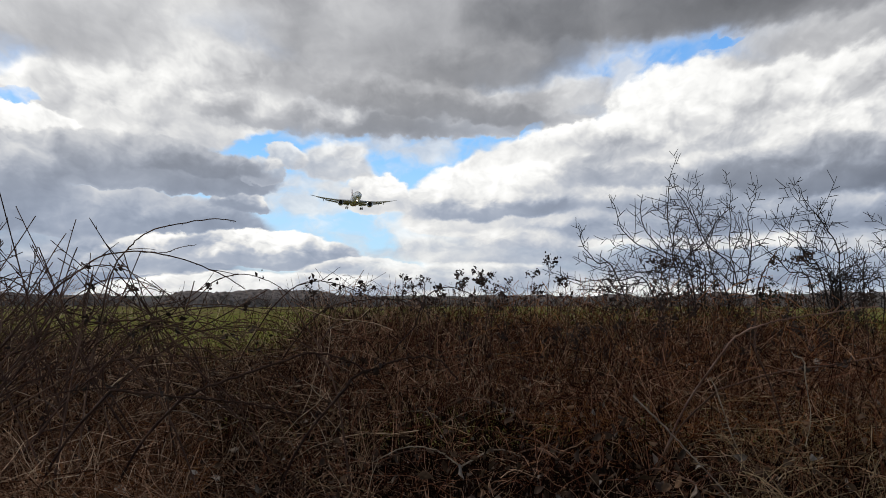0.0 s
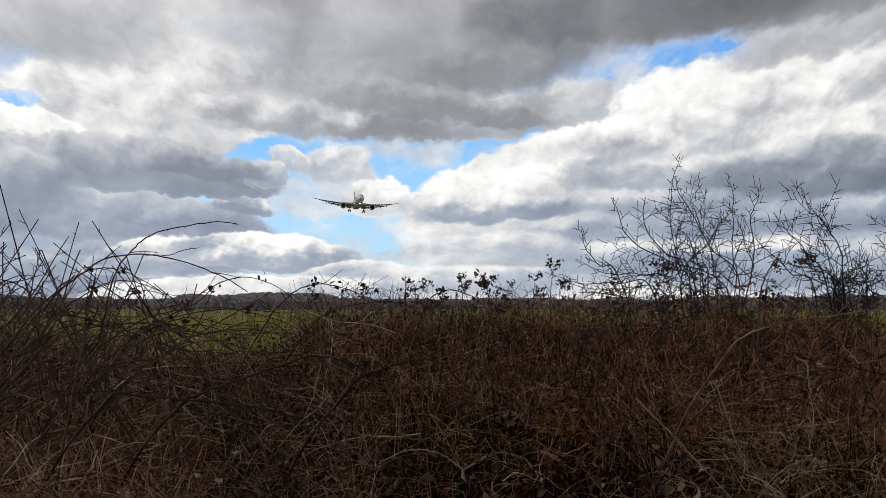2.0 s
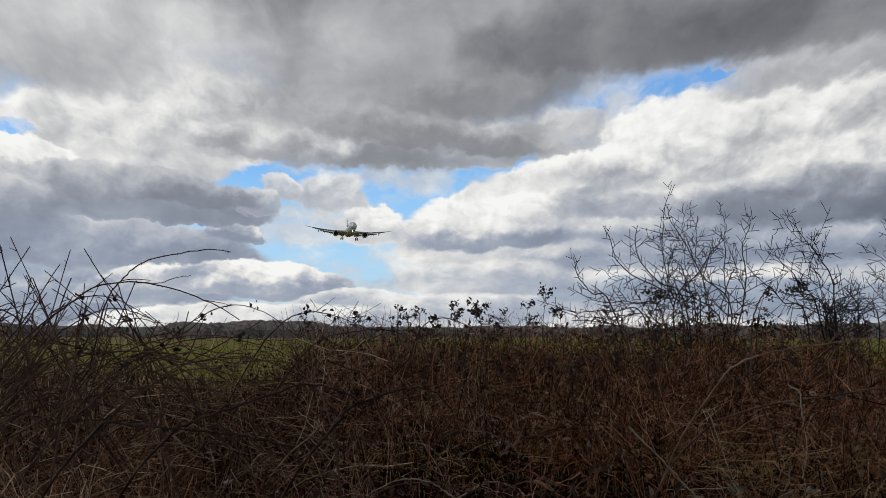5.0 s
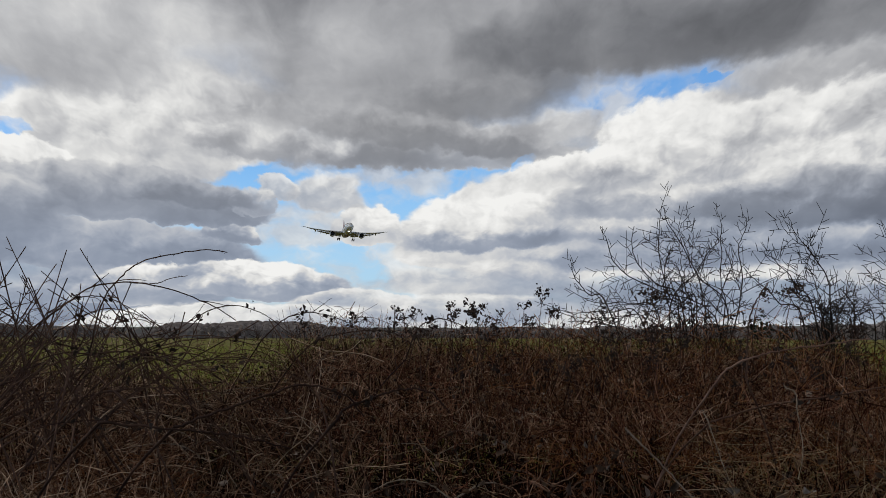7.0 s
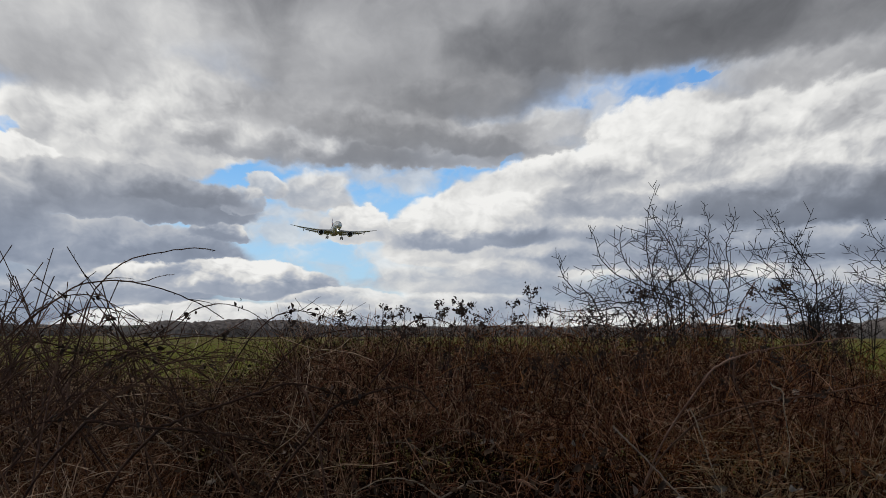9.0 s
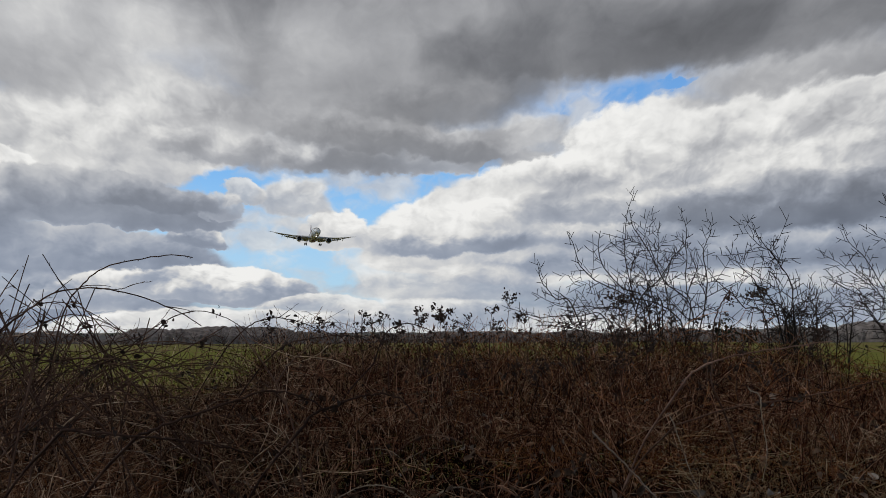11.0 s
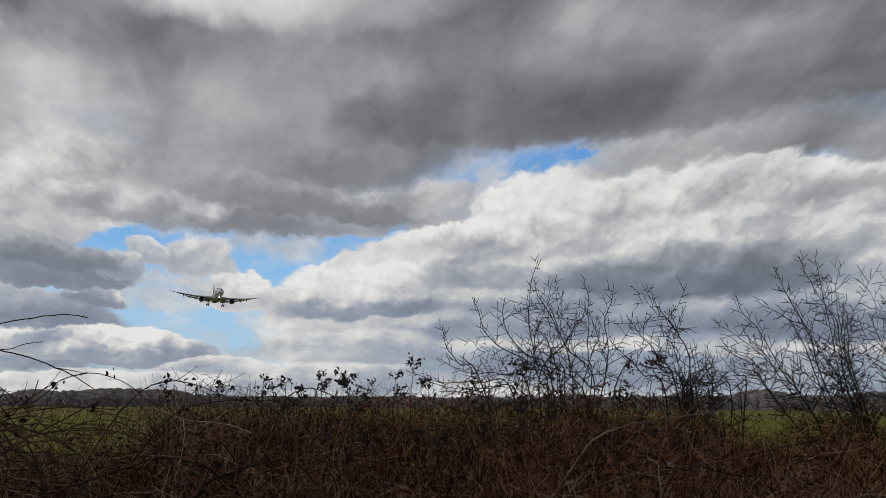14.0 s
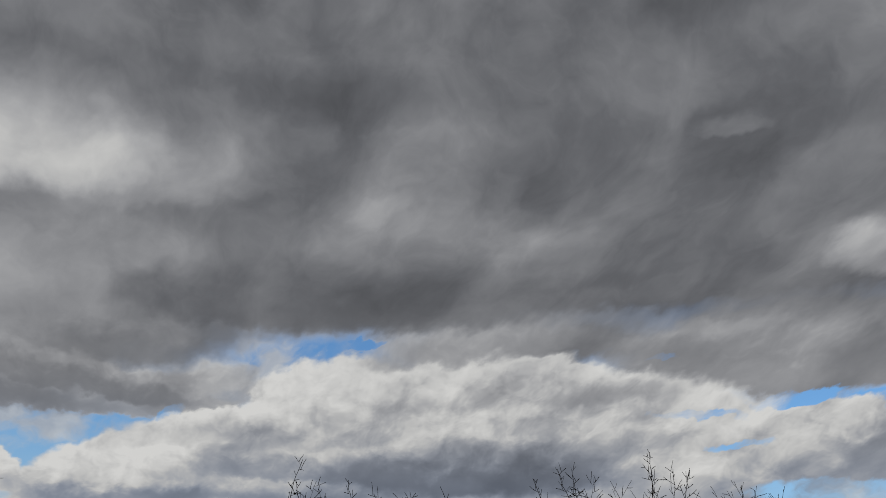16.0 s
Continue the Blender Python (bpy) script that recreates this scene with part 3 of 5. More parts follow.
def thicket():
    tangle(46000, 5.6, 0.09, (0.04, 0.16), (0.0006, 0.0014), M_TANGLE, "bramble_thicket", "dense tangle of bare reddish-brown bramble stems along the path", 0.35)
    # near-black stems behind the tangle paint the shade of its gaps
    tangle(38000, 5.8, 0.30, (0.06, 0.25), (0.0014, 0.0030), M_INNER_SHADE, "bramble_inner_stems", "dead stems deep inside the bramble thicket, shade painted into their colour", 0.3, drop=0.07)
    tangle(12000, 5.8, 0.55, (0.10, 0.30), (0.0020, 0.0040), M_INNER_SHADE, "bramble_understorey", "dead stems low at the back of the thicket, coloured as shaded", 0.4, (-40, 56), 0.0, 4.0, 0.10)
    tangle(1700, 4.4, 0.05, (0.08, 0.28), (0.0007, 0.0012), M_SPRAY, "bleached_stems", "pale bleached stems crossing over the dark brambles", 0.45)
    tangle(3600, 4.6, 0.08, (0.10, 0.40), (0.0007, 0.0015), M_SPRAY, "bramble_sprays", "criss-crossing grey-brown bramble sprays", 0.3, (-32, -4))
    tangle(1200, 5.0, 0.02, (0.15, 0.45), (0.0008, 0.0016), M_SPRAY, "bramble_fringe", "loose crooked stems over the low part of the hedge", 0.4, (-27, -5), 0.24, 2.8)
    tangle(4200, 5.0, 0.03, (0.10, 0.38), (0.0008, 0.0017), M_TANGLE, "bramble_crest", "loose crooked stems along the crest of the hedge", 0.6, (-9, 50), 0.17, 3.0)
    tangle(1300, 5.2, 0.03, (0.10, 0.30), (0.0010, 0.0020), M_RUST, "bramble_twigs", "brown twiggy growth along the crest of the hedge", 0.5, (2, 50), 0.20, 3.2)
    tangle(2600, 5.0, 0.05, (0.2, 0.55), (0.0008, 0.0016), M_TANGLE, "bramble_stems", "longer crossing bramble stems over the tangle", 0.3)

    tangle(900, 3.9, 0.05, (0.05, 0.22), (0.0007, 0.0015), M_RUST, "dead_bracken", "patch of rust-coloured dead bracken in the brambles", 0.4, (5, 26), 0.0, 2.7)
    # brighter bark here and on the sprays below brightens the hedge where light falls
    tangle(11000, 4.7, 0.06, (0.05, 0.18), (0.0007, 0.0014), M_LIT, "lit_pale_stems", "pale brown stems thick along the upper hedge, coloured lighter as if lit", 0.6, (-6, 50), 0.08, 3.1)
    tangle(2600, 3.8, 0.06, (0.10, 0.34), (0.0007, 0.0015), M_LIT, "lit_grey_sprays", "grey-brown crossing sprays at the bushy end of the hedge, lightened as if lit", 0.35, (-31, -15), 0.06, 2.1)
    tangle(450, 3.0, 0.05, (0.06, 0.25), (0.0008, 0.0016), M_RUST, "dead_bracken", "small patch of rust-coloured dead bracken stems", 0.3, (-22, -14), 0.0, 2.1)
    # rooted stems that carry the mass, in the same shade-dark colour
    m = 2600
    xy = strip(m, -5.6, 7.4, 1.9, 5.8)
    top = np.array([hedge_top(x, y) for x, y in xy])
    lean = rng.normal(size=(m, 2)) * 0.14
    k = np.linspace(0, 1, 8)
    p = np.zeros((m, 8, 3))
    p[:, :, 2] = k * (top - 0.04)[:, None]
    p[:, :, :2] = xy[:, None] + lean[:, None] * (k ** 1.6)[None, :, None] + rng.normal(size=(m, 8, 2)) * 0.012 * k[None, :, None]
    r = rng.uniform(0.002, 0.0045, m)[:, None] * np.linspace(1, 0.45, 8)
    tagged(part("bramble_roots", tubes(p, r, 4), M_INNER_SHADE), "upright bramble stems rooted under the thicket, coloured as shaded", "bramble thicket", kind="stuff")

    # straw-coloured grass caught in the brambles
    m = 1500
    xy = np.vstack([scatter(1200, 16, 40, 2.0, 3.4), scatter(300, -38, 20, 2.0, 4.5)])
    z = np.array([hedge_top(x, y) for x, y in xy]) - rng.uniform(0.0, 0.22, m)
    heads = rng.normal(size=(m, 3)) * np.array([0.9, 0.6, 0.3]) + np.array([0, 0, 0.35])
    p = wander(np.column_stack([xy, z]), heads, rng.uniform(0.12, 0.42, m), 7, 1.3)
    p -= (p.mean(axis=1, keepdims=True) - p[:, :1]) * 0.8
    top = np.array([hedge_top(x, y) for x, y in xy])
    p[:, :, 2] -= np.maximum(p[:, :, 2].max(axis=1) - top - 0.06, 0)[:, None]
    r = rng.uniform(0.0006, 0.0015, m)[:, None] * np.linspace(1, 0.4, 7)
    tagged(part("dry_grass", tubes(p, r, 3), M_STRAW), "pale straw grass stems lying in the brambles", "dry grass", kind="stuff")

    # thin shoots that stand above the mass
    m = 2600
    xy = scatter(m, -38, 56, 2.6, 6.0)
    top = np.array([hedge_top(x, y) for x, y in xy])
    heads = rng.normal(size=(m, 3)) * np.array([0.28, 0.28, 0.1]) + np.array([0, 0, 1.0])
    tall = np.minimum(rng.gamma(2.2, 0.042, m) + 0.10, 0.32)
    p = wander(np.column_stack([xy, top - 0.10]), heads, tall, 6, 0.5)
    r = rng.uniform(0.0011, 0.0024, m)[:, None] * np.linspace(1, 0.35, 6)
    tagged(part("bramble_shoots", tubes(p, r, 3), M_TANGLE), "thin bare shoots standing above the bramble mass", "shoots", kind="stuff")
    m = 4600
    xy = scatter(m, -8, 29, 3.4, 6.4)
    top = np.array([hedge_top(x, y) for x, y in xy])
    heads = rng.normal(size=(m, 3)) * np.array([0.3, 0.3, 0.1]) + np.array([0, 0, 1.0])
    p = wander(np.column_stack([xy, top - 0.15]), heads, rng.uniform(0.12, 0.34, m), 6, 0.7)
    r = rng.uniform(0.0011, 0.0024, m)[:, None] * np.linspace(1, 0.4, 6)
    tagged(part("weed_stalks", tubes(p, r, 3), M_GREENISH), "dull green and brown weed stalks behind the brambles", "weeds", kind="stuff")

    # dark shoots of the crest, that reach over the horizon with withered leaves on them
    m = 1700
    xy = scatter(m, -9, 50, 3.2, 5.0)
    top = np.array([hedge_top(x, y) for x, y in xy])
    heads = rng.normal(size=(m, 3)) * np.array([0.45, 0.4, 0.12]) + np.array([0, 0, 1.0])
    p = wander(np.column_stack([xy, top - 0.12]), heads, rng.uniform(0.16, 0.36, m), 8, 1.1, 0.6)
    r = rng.uniform(0.0009, 0.0019, m)[:, None] * np.linspace(1, 0.45, 8)
    tagged(part("crest_shoots", tubes(p, r, 4), M_CREST), "dark crooked shoots standing along the crest of the hedge", "shoots", kind="stuff")
    at = p[rng.integers(0, m, 1500), rng.integers(3, 8, 1500)] + rng.normal(size=(1500, 3)) * 0.008
    tagged(part("crest_leaves", leaf_shapes(at, rng.uniform(0.006, 0.013, 1500)), M_HEAD), "withered blackish leaves on the crest shoots", "dead leaves", kind="stuff")

    # dead leaves caught in the tangle
    m = 5200
    xy = scatter(m, -38, 56, 2.0, 5.5, 1.1)
    z = np.array([hedge_top(x, y) for x, y in xy]) - rng.exponential(0.08, m) + 0.01
    xy = np.vstack([xy, scatter(700, -7, 30, 3.2, 5.6)])
    z = np.concatenate([z, [hedge_top(a, b) + min(0.07, rng.gamma(1.5, 0.035)) for a, b in xy[m:]]])
    m = len(xy)
    part_leaves(np.column_stack([xy, z]), np.minimum(rng.gamma(4, 0.0031, m), 0.020), "dead_leaves", "withered brown bramble leaves caught among the stems")


def leaf_shapes(centres, sizes):
    """Curled pointed leaves: eight vertices, six triangles each."""
    m = len(centres)
    base = np.array([(0, -1, 0), (0.45, -0.35, 0.18), (0.5, 0.25, 0.22), (0, 1.05, -0.12), (-0.5, 0.25, 0.2), (-0.45, -0.35, 0.16), (0, -0.3, -0.05), (0, 0.35, -0.02)])
    tri = np.array([(0, 1, 6), (0, 6, 5), (1, 2, 6), (2, 7, 6), (2, 3, 7), (3, 4, 7), (4, 6, 7), (4, 5, 6)])
    q = rng.normal(size=(m, 3, 3))
    a = q[:, 0] / np.linalg.norm(q[:, 0], axis=1, keepdims=True)
    b = q[:, 1] - a * (q[:, 1] * a).sum(1, keepdims=True)
    b /= np.linalg.norm(b, axis=1, keepdims=True)
    c = np.cross(a, b)
    shape = base[None] * rng.uniform(0.7, 1.3, (m, 8, 3)) * np.asarray(sizes)[:, None, None]
    v = np.asarray(centres)[:, None] + shape[:, :, :1] * a[:, None] + shape[:, :, 1:2] * b[:, None] + shape[:, :, 2:] * c[:, None] * 1.6
    return v.reshape(-1, 3), (tri[None] + 8 * np.arange(m)[:, None, None]).reshape(-1, 3)


def part_leaves(centres, sizes, name, label):
    tagged(part(name, leaf_shapes(centres, sizes), M_LEAF), label, "dead leaves", kind="stuff")


# ---- arching canes ----
def cane(points, r, thick, label, mat=None, leaves=3, depth=0.0, twigs=0, rooted=True):
    """A bramble cane through places given by bearing and height, at distance r; depth: how much farther its end is."""
    n = 36
    thick *= 0.92
    k = len(points)
    line = spline([spot(a, e, r + depth * i / (k - 1)) for i, (a, e) in enumerate(points)], n)
    line += rng.normal(size=line.shape) * thick * 0.35
    mat = mat or M_CANE
    # the foot of the cane is lost in the thicket behind its first bend
    away = line[0][:2] / np.linalg.norm(line[0][:2])
    back = (line[0] - line[3])[:2]
    root = np.append(line[0][:2] + away * 0.4 + back / np.linalg.norm(back) * 0.2, 0.0)
    root[2] = min(line[0][2] - 0.05, hedge_top(root[0], root[1]) - 0.15)
    if not rooted:
        root = line[0] + (line[0] - line[1]) * 4
    line = np.vstack([spline([root, (root + line[0]) / 2 + np.array([0, 0, 0.04 * rooted]), line[0]], 8)[:-1], line])
    ob = new("bramble_cane")
    ob.location = line[0]
    line = line - line[0]
    rad = thick * np.concatenate([np.full(7, 1.0) if rooted else np.linspace(0.25, 1, 7), np.linspace(1.0, 0.5, n)])
    part("stem", tubes(line[None], rad[None], 6), mat, ob)
    # thorns
    t = np.gradient(line, axis=0)
    t /= np.linalg.norm(t, axis=1, keepdims=True)
    at = rng.uniform(6, len(line) - 1.01, 26)
    i = at.astype(int)
    base = line[i] + (line[i + 1] - line[i]) * (at - i)[:, None]
    side = rng.normal(size=(26, 3))
    side -= t[i] * (side * t[i]).sum(1, keepdims=True)
    side /= np.linalg.norm(side, axis=1, keepdims=True)
    long = thick * rng.uniform(1.8, 3.2, 26)[:, None]
    p = np.stack([base, base + side * long * 0.6 - t[i] * long * 0.1, base + side * long - t[i] * long * 0.45], 1)
    thorns = part("thorns", tubes(p, np.array([[0.42, 0.24, 0.05]]) * thick * np.ones((26, 1)), 4), mat, ob, "short hooked thorns")
    tagged(thorns, kind="stuff")
    for _ in range(twigs):
        j = int(rng.integers(16, len(line) - 4))
        d = t[j] * 0.8 + rng.normal(size=3) * 0.35 + np.array([0, 0, 0.25])
        w = wander(line[j][None], d[None], np.array([rng.uniform(0.05, 0.12)]), 6, 0.6)
        part("side_shoot", tubes(w, np.linspace(0.6, 0.25, 6)[None] * thick, 5), mat, ob)
    for _ in range(leaves):
        j = int(rng.integers(12, len(line) - 1))
        c = line[j] + rng.normal(size=(5, 3)) * 0.008
        tagged(part("leaf_cluster", leaf_shapes(c, rng.uniform(0.006, 0.012, 5)), M_HEAD, ob, "withered dark leaf cluster"), kind="stuff")
    return tagged(ob, label, "bramble", "arching bramble canes")


def canes():
    dark = "dark brown thorny bramble cane arching over the hedge"
    cane([(-19.9, -1.9), (-19.2, 1.7), (-18.2, 3.3), (-16.9, 4.3), (-13.8, 5.0), (-12.3, 4.9)], 2.6, 0.0026, "tall dark bramble cane arching up against the sky", leaves=0, twigs=1)
    cane([(-24.6, -2.1), (-23, 0.1), (-21, 1.8), (-19.7, 2.75), (-17.6, 3.05), (-15.6, 2.74), (-13.3, 1.9), (-11.7, 0.95)], 2.4, 0.0026, "long dark bramble cane arching against the sky", leaves=1, twigs=2)
    cane([(-17.6, 3.04), (-16.3, 3.02), (-15.4, 3.33), (-14.5, 3.5)], 2.45, 0.0015, "short forked bramble tip", leaves=0)
    cane([(-17.8, -1.3), (-14.7, 0.26), (-13.45, 1.4), (-12.1, 1.8)], 2.7, 0.0020, dark, leaves=0)
    cane([(-22.0, 1.25), (-20.3, 2.16), (-18.7, 2.1), (-17, 1.2), (-15.6, 0.1)], 2.9, 0.0021, dark, leaves=1)
    cane([(-21.4, 0.3), (-19.3, 1.47), (-17.5, 1.3), (-15.6, 0.33), (-14.4, -0.7)], 3.0, 0.0021, dark, leaves=2)
    cane([(-19.6, -1.2), (-17.2, -0.2), (-15.2, 0.3), (-14.2, 1.0), (-13.5, 1.9)], 2.8, 0.0016, "thin bramble cane with a bud at its tip", leaves=1)
    cane([(-10.2, -0.2), (-9, 0.94), (-8, 1.34), (-7, 1.38), (-5.6, 1.0), (-3.9, 0.3)], 3.2, 0.0025, "low bramble arch rising over the horizon", M_DARKCANE, leaves=3, twigs=2)
    cane([(-8.2, -1.3), (-6.9, -0.2), (-5.4, 0.2), (-3.8, 0.37), (-2.4, 0.2), (-1.3, -0.5)], 3.0, 0.0026, "low flat bramble arch at hedge height", M_DARKCANE, leaves=3)
    cane([(-1.7, -1.35), (-1.2, 0.1), (-0.7, 0.74), (0.15, 1.05), (1.05, 0.9), (2.2, 0.2), (4.05, -2.35), (5.5, -4)], 3.0, 0.0024, "hooped bramble cane bending back into the hedge", M_DARKCANE, leaves=4)
    cane([(-14.9, -5.15), (-13.4, -4.6), (-11.2, -3.86), (-8.8, -3.06), (-7.6, -2.84), (-6.2, -3.1), (-5.1, -3.6), (-4.2, -4.7)], 2.05, 0.0036, "thick bramble cane arching low across the hedge", M_DARKCANE, leaves=1)
    cane([(-5.8, -5), (-5.3, -4.3), (-3.6, -3.6), (-2.1, -3.16), (-0.9, -3.13), (0.1, -3.5), (0.9, -4.5)], 2.05, 0.0034, "thick bramble arch beside a longer one", M_DARKCANE, leaves=1)
    cane([(-19, -4.8), (-17.4, -5), (-15.5, -5.2), (-13.2, -5.5), (-11.2, -5.8), (-8.5, -6.45)], 2.0, 0.0033, "straight dark bramble cane lying across the hedge", M_DARKCANE, leaves=1)
    cane([(16.23, -2.76), (17.0, -1.82), (18.52, -1.11), (19.99, -0.75), (22.19, -0.39), (24.58, -0.04)], 2.3, 0.0030, "thick reddish bramble cane leaning out over the hedge", M_REDCANE, leaves=0, twigs=1)
    cane([(18, -2.6), (18.1, -0.7), (18.25, 0.85), (18.6, 1.95), (19.3, 3.05)], 2.6, 0.0027, "upright bramble cane with a withered bent tip", leaves=2)
    cane([(11.2, -5.3), (11.7, -5.8), (13.1, -7.15), (14.5, -8.65), (16.8, -11)], 2.05, 0.0026, "grey dead stem lying in the brambles", M_GREYSTEM, 0, rooted=False)
    cane([(15.8, -4.65), (16.25, -6), (16.65, -7.3), (17.1, -8.3)], 2.05, 0.0014, "bleached dead stem standing in the brambles", M_PALE, 0, rooted=False)
    cane([(20.1, -2.85), (20.6, -3.1), (20.7, -4.4), (20.9, -6.2), (20.6, -7.8)], 2.0, 0.0015, "bleached dead stem bent over in the brambles", M_PALE, 0, rooted=False)
    cane([(16, -4.8), (19.2, -3.8), (23.2, -3.1), (26.5, -2.3), (30, -1.45)], 2.2, 0.0026, "long thin bramble cane trailing across the hedge", leaves=2)
    # long sprays sweeping over the low part, where the field shows
    for k in range(24):
        a, e, r = rng.uniform(-29, -15), rng.uniform(-5.5, -1.0), rng.uniform(2.3, 3.3)
        span, rise = rng.uniform(6, 13), rng.uniform(0.8, 3.0)
        cane([(a, e - 0.8), (a + span * 0.25, e + rise * 0.55), (a + span * 0.55, e + rise), (a + span * 0.8, e + rise * rng.uniform(0.75, 1.0)), (a + span, e + rise * rng.uniform(0.2, 0.8))],
             r, rng.uniform(0.0018, 0.0027), "long brown bramble spray arching over the low hedge", leaves=int(rng.integers(0, 3)), twigs=int(rng.integers(1, 4)))
    # lower, shorter ones among the mass
    for k in range(64):
        az, r = (rng.uniform(-30, 44), rng.uniform(2.1, 3.6)) if k < 46 else (rng.uniform(-24, -6), rng.uniform(2.5, 3.6))
        el = math.degrees(math.atan2(hedge_top(*(spot(az, 0, r)[:2])) - EYE, r)) + (rng.uniform(-1.5, 0.8) if k < 46 else rng.uniform(-0.3, 2.0))
        span, lift, way = rng.uniform(3, 8), rng.uniform(0.5, 1.8), rng.choice((-1, 1))
        pts = [(az - way * span * 0.5, el - lift), (az - way * span * 0.2, el - lift * 0.1), (az + way * span * 0.15, el), (az + way * span * 0.5, el - lift * rng.uniform(0.2, 1.1))]
        pale = rng.uniform() < 0.25
        cane(pts, r, rng.uniform(0.0016, 0.0028), "bleached dead bramble stem in the tangle" if pale else "thin brown bramble cane arching in the tangle", M_PALE if pale else M_CANE, int(rng.integers(0, 3)))


# ---- dried flower heads ----
def seed_head(az, el, r, tall, label):
    tip = spot(az, el, r)
    ob = new("dried_flower_stalk")
    base = tip + np.array([rng.uniform(-0.04, 0.04), rng.uniform(-0.03, 0.03), -tall])
    ob.location = base
    line = spline([(0, 0, 0), (tip - base) * 0.5 + rng.normal(size=3) * 0.012, tip - base], 12)
    part("stalk", tubes(line[None], np.linspace(0.0020, 0.0009, 12)[None], 5), M_CANE, ob)
    for k in range(int(rng.integers(4, 8))):
        j = 11 - int(rng.exponential(1.6)) % 7
        d = rng.normal(size=3) * np.array([1, 1, 0.4]) + np.array([0, 0, 0.9])
        w = wander(line[j][None], d[None], np.array([rng.uniform(0.015, 0.045)]), 5, 0.5)
        spur = part("spur", tubes(w, np.linspace(0.0011, 0.0006, 5)[None], 4), M_CANE, ob)
        c = w[0, -1] + rng.normal(size=(8, 3)) * 0.0065
        tagged(part("seed_cluster", leaf_shapes(c, rng.uniform(0.0045, 0.0088, 8)), M_HEAD, spur, "withered dark seed cluster"), kind="stuff")
    tagged(ob, label, "dried flower", "dried flower stalks above the hedge")


def seed_heads():
    for az, el in ((-4.5, 0.84), (-2.4, 1.7), (-1.9, 1.35), (-1.1, 1.3), (0.95, 1.75), (1.05, 1.2), (2.25, 1.75), (2.5, 1.1), (3.1, 1.0), (3.7, 1.0), (5.35, 1.6), (5.5, 0.9), (6.45, 2.45),
                   (6.8, 1.1), (7.3, 1.0), (-4.9, 0.95), (-7.7, 0.85), (2.6, 0.0), (1.6, -0.6), (12.9, 2.3), (13.4, 2.2), (18.9, 2.4), (20.6, 2.45), (21, 2.6), (-18.4, 0.9), (9.3, 0.6), (10.4, 0.9), (16.2, 0.8)):
        seed_head(az, el, rng.uniform(3.3, 4.1), rng.uniform(0.16, 0.30), "withered blackish bramble flower stalk above the hedge")
    for _ in range(34):
        seed_head(rng.uniform(-1, 24), rng.uniform(-2.2, 0.5), rng.uniform(3.2, 4.0), rng.uniform(0.14, 0.24), "withered blackish bramble flower stalk in the hedge crest")


# ---- bare shrubs ----
def twig_tree(line, rad, level, bag, spread, stiff, gap):
    """Side twigs off a stem, and smaller ones off those."""
    n = len(line)
    total = float(np.linalg.norm(np.diff(line, axis=0), axis=1).sum())
    count = max(2, int(total * (0.36 if level == 0 else 1) / (gap * (1.0, 0.62, 0.8)[level])))
    t = np.gradient(line, axis=0)
    turn = rng.uniform(0, 6.28)
    for k in range(count):
        f = (0.63 if level == 0 else 0.18) + (0.36 if level == 0 else 0.8) * (k + rng.uniform(0.1, 0.9)) / count
        j = min(n - 2, int(f * (n - 1)))
        tt = t[j] / np.linalg.norm(t[j])
        turn += 2.4 + rng.uniform(-0.5, 0.5)
        side = np.cross(tt, np.array([0.3, 1, 0.1]))
        side /= np.linalg.norm(side)
        d = math.cos(turn) * side + math.sin(turn) * np.cross(tt, side)
        head = tt * 0.75 + d * spread + np.array([0, 0, 0.22])
        if level == 0:
            long = min(0.42, (1.03 - f) * total * rng.uniform(0.2, 0.5) + rng.uniform(0.04, 0.12))
        else:
            long = rng.uniform(0.03, 0.10) * (1.2 - 0.5 * f) / (1 + 0.4 * (level - 1))
        w = wander(line[j][None], head[None], np.array([long]), 7, stiff, 0.25)[0]
        r = np.linspace(min(rad[j] * 0.8, max(0.0016, rad[j] * 0.5)), 0.0011, 7)
        bag.append((w, r))
        if level == 0 or (level == 1 and long > 0.07):
            twig_tree(w, r, level + 1, bag, spread, stiff, gap)


